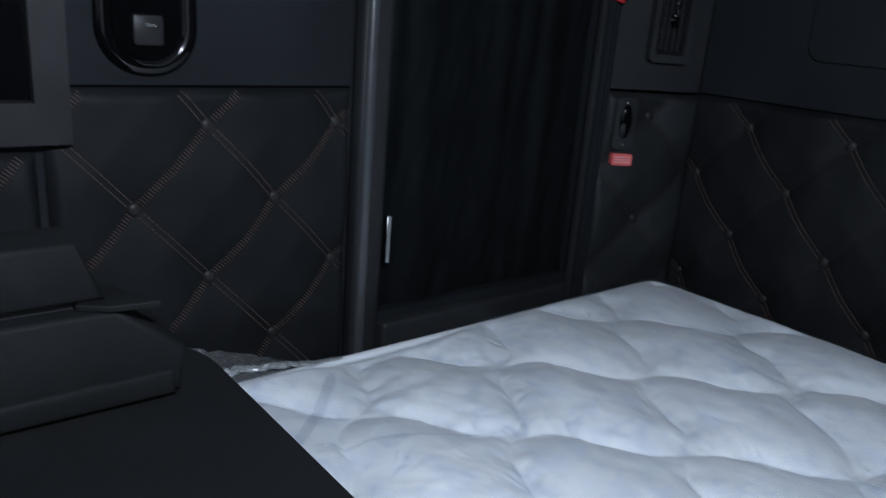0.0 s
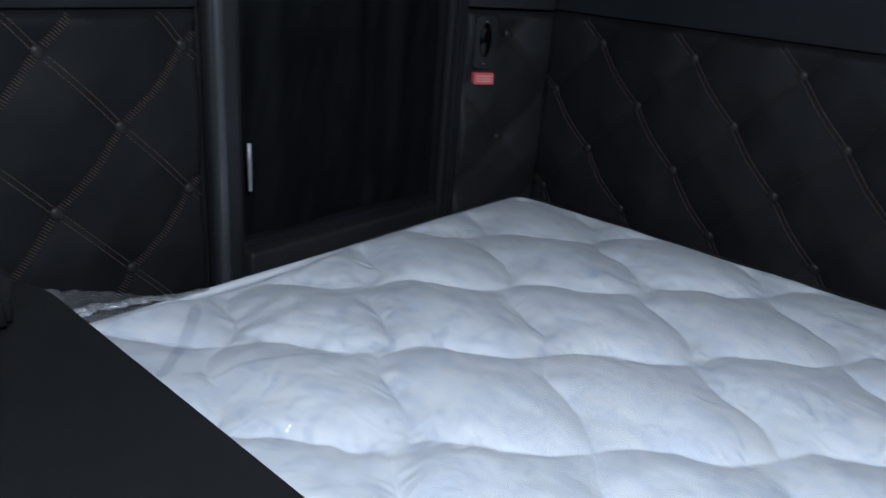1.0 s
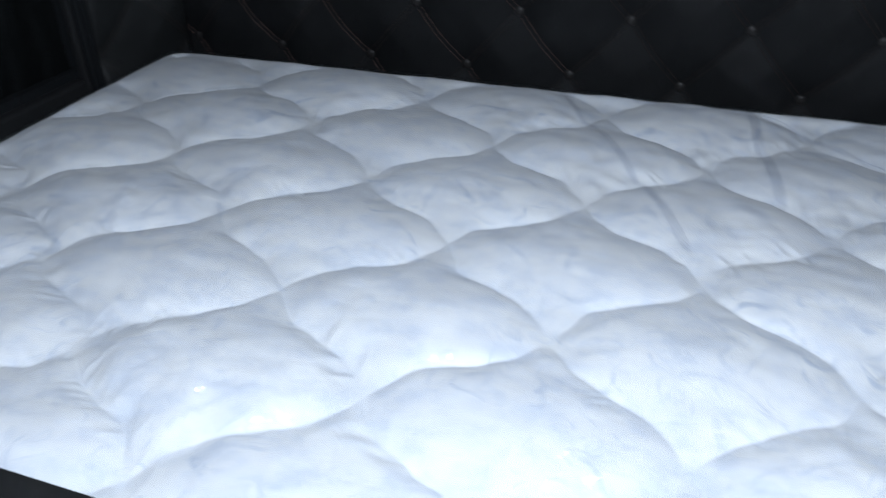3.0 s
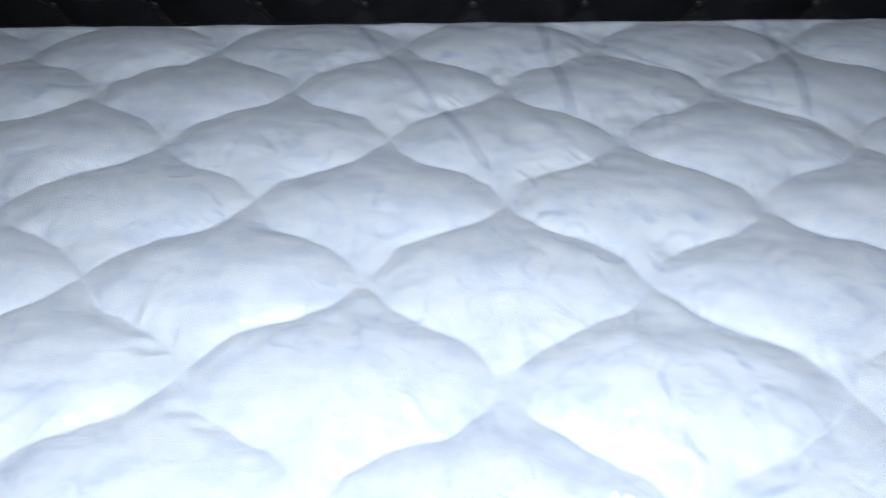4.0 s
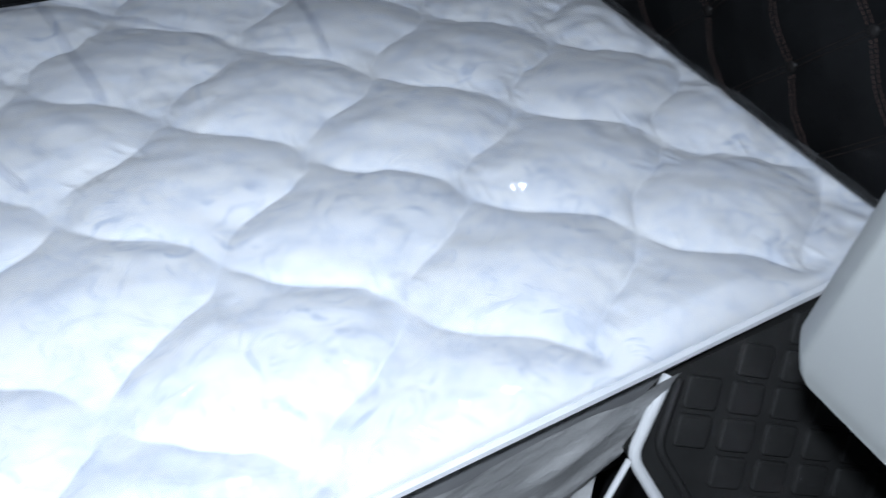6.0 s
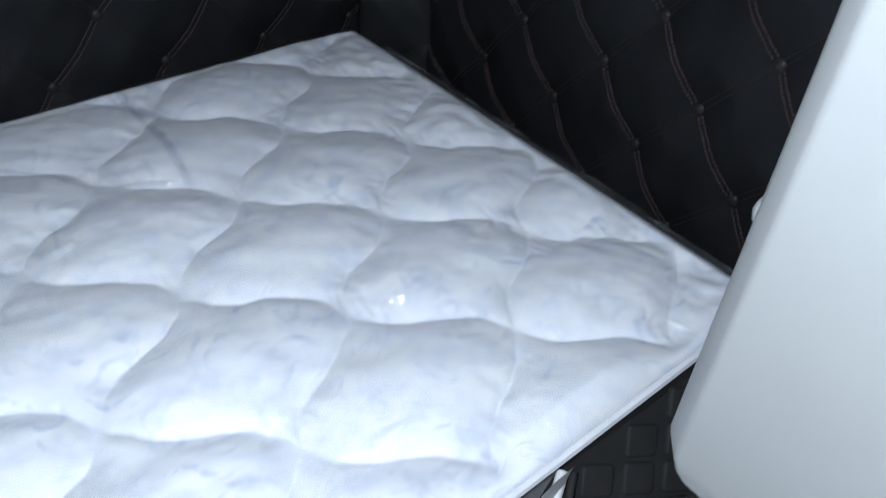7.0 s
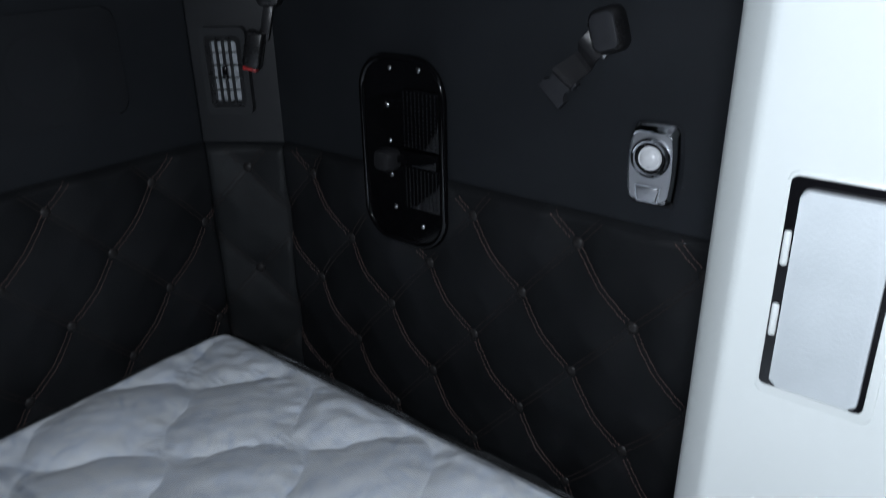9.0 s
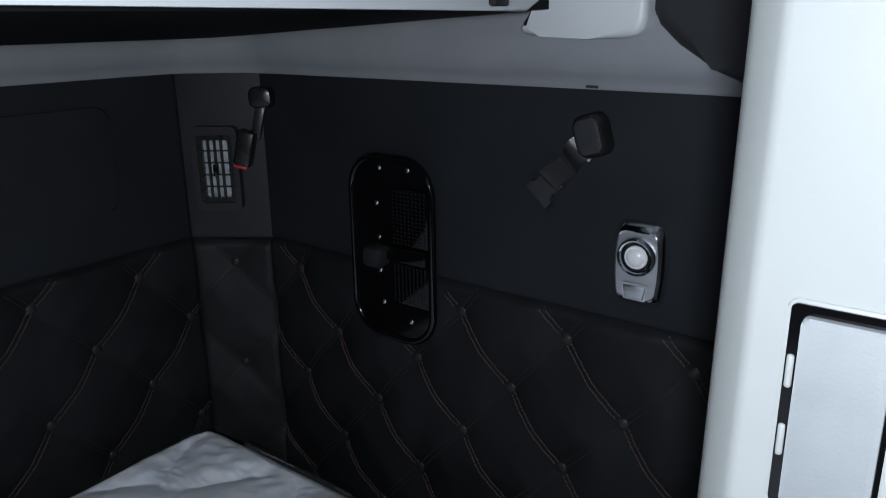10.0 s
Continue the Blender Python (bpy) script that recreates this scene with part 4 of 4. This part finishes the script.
def equipment_panel(m, label, w, h, r, detail):
    """A gloss black recessed panel with screws, louvred covers and a knob."""
    root = thing("equipment_panel", label, "control panel", group="wall panels")
    root.matrix_world = m
    part("rim", bead_ring(w, h, r, 0.012 if detail else 0.022, 0.007 if detail else 0.010), GLOSSBLACK, root, "rounded gloss black rim", smooth=True)
    part("back", plate(bmesh.new(), rounded(w - 0.014, h - 0.014, r - 0.007, 12), -0.001, 0.003, I4), GLOSSBLACK, root)
    if detail:
        me = None
        for x, y in ((-0.020, 0.134), (0.0386, 0.135), (-0.028, 0.076), (-0.025, 0.019), (-0.025, -0.037), (-0.019, -0.091), (0.0386, -0.114)):
            if me is None:
                o = part("screw", dome(bmesh.new(), 0.0046, 0.45, I4, 12, 6), STEEL, root, smooth=True)
                me = o.data
            else:
                o = linked("screw", me, None, root)
            o.location = (x, y, 0.0045)
        for y0, y1 in ((0.014, 0.106), (-0.084, -0.014)):
            cov = part("mesh_cover", boxed((0.008, y0, 0.003), (w / 2 - 0.008, y1, 0.011), 0.003), GLOSSBLACK, root)
            sm = None
            cols, rws = 9, 14
            for k in range(cols * rws):
                x = 0.013 + (w / 2 - 0.027) * (k % cols) / (cols - 1)
                y = y0 + 0.005 + (y1 - y0 - 0.010) * (k // cols) / (rws - 1)
                if sm is None:
                    o = part("stud", dome(bmesh.new(), 0.0017, 0.6, I4, 6, 4), STRAPBLACK, cov, smooth=True)
                    sm = o.data
                else:
                    o = linked("stud", sm, None, cov)
                o.location = (x, y, 0.011)
        part("connector", boxed((0.004, -0.013, 0.003), (w / 2 - 0.010, 0.012, 0.016), 0.004), GLOSSBLACK, root)
        part("knob", loft(bmesh.new(), rounded(0.038, 0.036, 0.011, 8), [(0.9, 0.003), (1.0, 0.018), (0.94, 0.026), (0.8, 0.031), (0.45, 0.033)], pose(-0.022, -0.009, 0)), BLACKPLASTIC, root, "rounded black knob", smooth=True)
        part("cable", boxed((-0.012, -0.014, 0.006), (0.006, 0.000, 0.012), 0.003), GLOSSBLACK, root)
    else:
        part("switch", boxed((-0.018, -0.088, 0.004), (0.018, -0.052, 0.010), 0.004), BLACKPLASTIC, root, "square charcoal switch")
        part("indicator", boxed((-0.004, -0.066, 0.0095), (0.008, -0.062, 0.0108), 0.0008, 1), STEEL, root, "small bright mark on the switch")
    return root


RW = lambda y, z, out=0.004: frame_of((XR - out, y, z), (0, -1, 0), (-1, 0, 0))
LW = lambda y, z, out=0.004: frame_of((XL + out, y, z), (0, 1, 0), (1, 0, 0))
BW = lambda x, z, out=0.004: frame_of((x, YR - out, z), (1, 0, 0), (0, -1, 0))

equipment_panel(RW(0.902, 1.138, 0.021), "gloss black recessed panel with screws and louvred covers", 0.178, 0.312, 0.062, True)
equipment_panel(LW(0.297, 1.241, 0.004), "gloss black oval wall panel with a grey switch", 0.122, 0.250, 0.058, False)

# upper hard panels on the walls, flush above the padding
part("upper_side_panel", plate(bmesh.new(), [(-0.62, SEAM + 0.002), (1.13, SEAM + 0.002), (1.13, COVE - 0.002), (-0.62, COVE - 0.002)], -0.003, 0.006, frame_of((XR, 0.62, 0), (0, -1, 0), (-1, 0, 0)), 0.003),
     LINING, None, "smooth black cloth panel above the side padding", category="wall panel", kind="structure")
part("upper_rear_panel", plate(bmesh.new(), [(-0.975, SEAM + 0.002), (0.975, SEAM + 0.002), (0.975, COVE - 0.002), (-0.975, COVE - 0.002)], -0.003, 0.006, frame_of((0.142, YR, 0), (1, 0, 0), (0, -1, 0)), 0.003),
     LINING, None, "smooth black cloth panel above the rear padding", category="wall panel", kind="structure")
part("upper_side_panel", plate(bmesh.new(), [(-0.6, SEAM + 0.002), (0.586, SEAM + 0.002), (0.586, COVE - 0.002), (-0.6, COVE - 0.002)], -0.003, 0.006, frame_of((XL, 0, 0), (0, 1, 0), (1, 0, 0)), 0.003),
     LINING, None, "smooth black cloth panel above the ladder-stitched padding", category="wall panel", kind="structure")


def speaker(m):
    root = thing("wall_speaker", "dark cloth-covered speaker grille on the rear wall", "speaker", group="speakers")
    root.matrix_world = m
    part("grille", plate(bmesh.new(), rounded(0.26, 0.175, 0.022), 0.0, 0.008, I4, 0.004), GRILLE, root)
    part("ring", ring(bmesh.new(), [(0.062 * math.cos(a), 0.062 * math.sin(a)) for a in np.linspace(0, 2 * math.pi, 37)[:-1]],
                      [(0.056 * math.cos(a), 0.056 * math.sin(a)) for a in np.linspace(0, 2 * math.pi, 37)[:-1]], 0.006, 0.0083, I4), GRILLE, root)
    return root


speaker(BW(0.853, 1.275, 0.006))
speaker(BW(-0.50, 1.275, 0.006))

# reading lamp: chrome housing with a round lens and a push switch
read = thing("reading_lamp", "chrome reading lamp with round frosted lens", "wall lamp")
read.matrix_world = RW(0.4885, 1.190, 0.006)


def barrel(w, h, r):
    """A rounded plate outline with bulging sides."""
    pts = rounded(w, h, r, 8)
    out = []
    for (xa, ya), (xb, yb) in zip(pts, pts[1:] + pts[:1]):
        m = 10 if abs(yb - ya) > h / 3 else 1
        out += [(xa + (xb - xa) * k / m, ya + (yb - ya) * k / m) for k in range(m)]
    return [(x * (1 + 0.19 * (1 - (2 * y / h) ** 2)), y) for x, y in out]


part("housing", loft(bmesh.new(), barrel(0.062, 0.112, 0.012), [(1.0, -0.004), (1.0, 0.003), (0.985, 0.006), (0.955, 0.0085), (0.83, 0.0168), (0.80, 0.0176), (0.775, 0.0170), (0.765, 0.0150)], I4), CHROME, read, "bright chrome rim", smooth=True)
part("face", plate(bmesh.new(), barrel(0.047, 0.086, 0.005), 0.012, 0.0164, I4, 0.001), DARKCHROME, read, "smoked chrome face")
bz = bmesh.new()
prev = None
for r, z in ((0.0262, 0.014), (0.0260, 0.0195), (0.0245, 0.0225), (0.0225, 0.0238), (0.0208, 0.0232), (0.0192, 0.0205), (0.0188, 0.0150)):
    row = [bz.verts.new((r * math.cos(2 * math.pi * k / 40), 0.012 + r * math.sin(2 * math.pi * k / 40), z)) for k in range(40)]
    if prev:
        for k in range(40):
            bz.faces.new((prev[k], prev[(k + 1) % 40], row[(k + 1) % 40], row[k]))
    prev = row
part("bezel", bz, CHROME, read, "chrome ring", smooth=True)
part("groove", rod(bmesh.new(), 0.0187, 0.006, pose(0, 0.012, 0.0160), 32), GLOSSBLACK, read, "black groove round the lens")
part("lens", dome(rod(bmesh.new(), 0.0160, 0.004, pose(0, 0.012, 0.0195), 28, 0.0145), 0.0125, 0.55, pose(0, 0.012, 0.020), 24, 10), LENS, read, "frosted round lens", smooth=True)
sw_bm = plate(bmesh.new(), [(-0.015, -0.026), (-0.012, -0.043), (0.012, -0.043), (0.015, -0.026)][::-1], 0.0155, 0.0205, I4, 0.0015)
part("switch", sw_bm, DARKCHROME, read, "smoked chrome push switch")
part("switch_frame", ring(bmesh.new(), [(-0.0175, -0.0235), (-0.0140, -0.0452), (0.0140, -0.0452), (0.0175, -0.0235)], [(-0.0156, -0.0253), (-0.0125, -0.0436), (0.0125, -0.0436), (0.0156, -0.0253)], 0.015, 0.0190, I4), CHROME, read)

# webbing strap with a buckle hanging off its anchor
belt = thing("buckle_strap", "black webbing strap with plastic buckle on a wall anchor", "strap")
belt.matrix_world = RW(0.5615, 1.349, 0.006) @ pose(0, 0, 0, 0, 0, 0)
tilt = pose(0, 0, 0, 0, 0, 49)
lean = pose(0, 0, 0, 0, 0, 17)
part("anchor_cap", loft(bmesh.new(), rounded(0.047, 0.057, 0.015, 12), [(1.0, 0.0), (1.0, 0.009), (0.97, 0.0135), (0.88, 0.0185), (0.80, 0.0205), (0.5, 0.0208)], lean), STRAPBLACK, belt, smooth=True)
part("cap_face", loft(bmesh.new(), rounded(0.034, 0.046, 0.010, 10), [(1.0, 0.0195), (1.0, 0.0215), (0.96, 0.0228), (0.86, 0.0234), (0.4, 0.0238)], lean), STRAPPLASTIC, belt, "grained charcoal face", smooth=True)
part("anchor_pin", boxed((-0.030, -0.0205, 0.004), (-0.022, 0.0205, 0.009), 0.002, 2, tilt), STEEL, belt)
st = bmesh.new()
prev = None
for k in range(13):
    t = k / 12
    row = [st.verts.new(tilt @ Vector((-0.016, 0, 0)) + tilt.to_3x3() @ Vector((-0.072 * t, s * 0.0165, 0.010 + 0.012 * math.sin(9 * t) * (0.3 + t) + s * 0.003 * math.sin(7 * t + 1) + d))) for s in (-1, 1) for d in (0, 0.002)]
    if prev:
        for a, b in ((0, 1), (1, 3), (3, 2), (2, 0)):
            st.faces.new((prev[a], prev[b], row[b], row[a]))
    prev = row
part("webbing", st, WEBBING, belt)
bk = bmesh.new()
plate(bk, [(-0.076, -0.0185), (-0.076, 0.0185), (-0.087, 0.0185), (-0.090, 0.0150), (-0.096, 0.0125), (-0.102, 0.0135), (-0.105, 0.0215), (-0.119, 0.0215), (-0.119, -0.0215), (-0.105, -0.0215), (-0.102, -0.0135), (-0.096, -0.0125), (-0.090, -0.0150), (-0.087, -0.0185)][::-1], 0.006, 0.017, tilt, 0.002)
box(bk, (-0.084, -0.0150, 0.016), (-0.080, 0.0150, 0.0185), 0.001, 1, tilt)
part("buckle", bk, STRAPPLASTIC, belt, "black plastic buckle half")


def grab_clip(m):
    """A short hanging belt end: round pivot, arm and red-tipped buckle."""
    root = thing("belt_clip", "black hanging belt clip with a red release", "belt clip", group="belt clips")
    root.matrix_world = m
    part("pivot", loft(bmesh.new(), rounded(0.044, 0.036, 0.012, 8), [(1.0, 0.0), (1.0, 0.020), (0.94, 0.027), (0.82, 0.031), (0.5, 0.033)], I4), STRAPBLACK, root, smooth=True)
    part("arm", boxed((-0.010, -0.076, 0.006), (0.008, -0.010, 0.013), 0.003, 2, pose(0, 0, 0, 0, 0, -14)), WEBBING, root)
    part("buckle", boxed((-0.030, -0.128, 0.006), (0.002, -0.062, 0.030), 0.006, 3, pose(0, 0, 0, 0, 0, -14)), STRAPBLACK, root)
    part("release", boxed((-0.028, -0.132, 0.010), (-0.002, -0.124, 0.028), 0.003, 2, pose(0, 0, 0, 0, 0, -14)), RED, root, "red release button")
    return root


grab_clip(rm @ Matrix.Translation((rw + 0.004, 1.366, 0.014)))
grab_clip(lm @ Matrix.Translation((0.034, 1.385, 0.004)))

# ---------------------------------------------------------------- left side: curtain, rail, switch
railp = thing("curtain_rail_post", "tall charcoal trim post beside the curtain", "trim post")
part("post", boxed((XL - 0.002, 0.589, 0.60), (XL + 0.030, 0.640, COVE), 0.009, 4), GREYPLASTIC, railp, smooth=False)
part("bead", boxed((XL + 0.020, 0.594, 0.60), (XL + 0.037, 0.612, COVE), 0.0075, 4), SHEENBEAD, railp, "rounded satin bead")
catch = part("curtain_catch", boxed((XL - 0.002, 0.6645, 0.822), (XL + 0.004, 0.6725, 0.902), 0.001, 1), STEEL, None, "thin steel catch strip at the curtain edge", category="catch")

far = thing("window_jamb", "dark grooved window jamb between curtain and corner post", "jamb")
for k in range(3):
    part("groove_bar", boxed((XL - 0.004, 1.112 + k * 0.017, 0.60), (XL + 0.012 + 0.004 * (k % 2), 1.124 + k * 0.017, COVE), 0.004, 2), GREYPLASTIC if k == 0 else LINING, far)
sill = part("window_sill", boxed((XL - 0.05, WY0, WZ0 - 0.14), (XL + 0.016, 1.11, WZ0 - 0.015), 0.008, 3), GREYPLASTIC, None, "charcoal plastic sill below the curtain", category="sill", kind="structure")

cur = thing("window_curtain", "black pleated curtain drawn across the side window", "curtain")
cs, ct = np.linspace(0, 1, 150), np.linspace(0, 1, 40)


def folds(s, t):
    p = s + 0.02 * np.sin(3 * t + 1) + 0.012 * smooth_noise(s, t, 61, 0.18)
    d = 0.0035 * np.sin(2 * np.pi * 5 * p + 2.5 * np.sin(9 * p)) * (0.25 + 0.75 * t) + 0.012 * smooth_noise(s, t * 0.5, 62, 0.12) + 0.004 * smooth_noise(s + 0.4 * t, t - s, 63, 0.05)
    return (XL - 0.022 + d, 0.662 + 0.450 * s, WZ0 - 0.022 + 0.66 * t)


pts, faces = sheet(cs, ct, folds)
linked("cloth", mesh_of("cloth", pts, faces), CURTAINCLOTH, cur, smooth=True)
part("window_1", boxed((XL - 0.052, WY0, WZ0), (XL - 0.046, WY1, WZ1)), GLOSSBLACK, None, "dark glass of the side window behind the curtain", category="window", kind="structure")

sw = thing("post_switch", "charcoal rocker switch plate with chrome rocker on the corner post", "switch")
sw.matrix_world = lm @ Matrix.Translation((lw * 0.205, 1.040, 0.018))
part("plate", plate(bmesh.new(), rounded(0.046, 0.100, 0.008), -0.008, 0.004, I4, 0.002), GREYPLASTIC, sw)
part("rocker", dome(bmesh.new(), 0.010, 0.5, Matrix.Translation((0, 0.004, 0.004)) @ Matrix.Diagonal((1.3, 3.3, 1, 1))), GLOSSBLACK, sw, "gloss black rocker", smooth=True)
for y in (0.040, -0.040):
    part("screw", dome(bmesh.new(), 0.003, 0.5, Matrix.Translation((0, y, 0.004)), 10, 6), STEEL, sw)
lab = thing("warning_label", "small red warning label with unreadable lines below the switch", "label")
lab.matrix_world = lm @ Matrix.Translation((lw * 0.225, 0.970, 0.019))
part("tag", plate(bmesh.new(), rounded(0.044, 0.023, 0.004), -0.009, 0.002, I4), REDLABEL, lab)
for y in (0.005, 0.0, -0.005):
    part("line", boxed((-0.017, y - 0.0012, 0.002), (0.017, y + 0.0012, 0.0026)), PALEINK, lab, "pale unreadable line")

# housing over the side wall beside the seat
hs = thing("wall_housing", "charcoal moulded housing with a black recess on the side wall", "housing")
hm = frame_of((XL, 0.0, 0), (0, 1, 0), (1, 0, 0))
hb = bmesh.new()
ring(hb, [(-0.30, 1.041), (0.203, 1.041), (0.203, 1.40), (-0.30, 1.40)], [(-0.26, 1.088), (0.166, 1.088), (0.166, 1.37), (-0.26, 1.37)], 0.0, 0.026, hm)
part("frame", hb, BLACKPLASTIC, hs)
part("recess", plate(bmesh.new(), [(-0.262, 1.086), (0.168, 1.086), (0.168, 1.372), (-0.262, 1.372)], 0.008, 0.011, hm), GLOSSBLACK, hs, "gloss black recess")

# ---------------------------------------------------------------- seat in front of the berth
SZ = 0.95
seat = thing("seat_back", "black leather seat back leaning below the berth edge", "seat", (-0.25, -0.1, 0.0))


def in_seat(ob):
    ob.matrix_parent_inverse = seat.matrix_basis.inverted()
    return ob


sbm = bmesh.new()
plate(sbm, [(x - 0.245, y - 0.287) for x, y in rounded(0.60, 0.965, 0.085, 10)], 0.72, SZ, Matrix.Identity(4), 0.012)
in_seat(part("back_shell", sbm, VINYL, seat, smooth=True))
in_seat(part("foot", boxed((-0.40, -0.6, 0.0), (-0.10, 0.05, 0.718), 0.02, 2), BLACKPLASTIC, seat))

arm = thing("armrest_box", "black leather armrest box with a strap over it", "armrest", (-0.65, -0.1, 0.0))


def in_arm(ob):
    ob.matrix_parent_inverse = arm.matrix_basis.inverted()
    return ob


side_m = Matrix(((0, 0, 1, 0), (1, 0, 0, 0), (0, 1, 0, 0), (0, 0, 0, 1)))    # outline in y, z; depth along x
ab = bmesh.new()
plate(ab, [(0.157, 0.953), (0.160, 0.986), (0.116, 1.020), (-0.40, 1.020), (-0.40, 0.953)][::-1], -0.50, -0.430, side_m, 0.004)
in_arm(part("body", ab, VINYL, arm))
ab = bmesh.new()
plate(ab, [(0.112, 1.026), (0.096, 1.066), (-0.40, 1.066), (-0.40, 1.026)][::-1], -0.478, -0.437, side_m, 0.004)
in_arm(part("lid", ab, VINYL, arm, "black leather lid"))
ab = bmesh.new()
plate(ab, [(0.112, 1.018), (0.108, 1.029), (-0.39, 1.029), (-0.39, 1.018)][::-1], -0.495, -0.446, side_m)
in_arm(part("gap", ab, BLACKPLASTIC, arm))
ab = bmesh.new()
plate(ab, [(0.152, 0.9535), (0.150, 0.972), (-0.40, 0.972), (-0.40, 0.9535)][::-1], -0.50, -0.424, side_m, 0.004)
in_arm(part("ledge", ab, VINYL, arm))
in_arm(part("foot", boxed((-0.495, -0.40, 0.0), (-0.435, 0.10, 0.952), 0.01, 2), BLACKPLASTIC, arm))
stp = bmesh.new()
plate(stp, [(-0.475, 0.092), (-0.440, 0.094), (-0.428, 0.112), (-0.424, 0.142), (-0.430, 0.146), (-0.446, 0.128), (-0.470, 0.122)], 1.0205, 1.0245, Matrix.Identity(4), 0.001)
box(stp, (-0.520, 0.094, 1.024), (-0.440, 0.110, 1.028), 0.001, 1, Matrix.Translation((0, 0, 0)))
in_arm(part("strap", stp, VINYL, arm, "black belt tongue"))
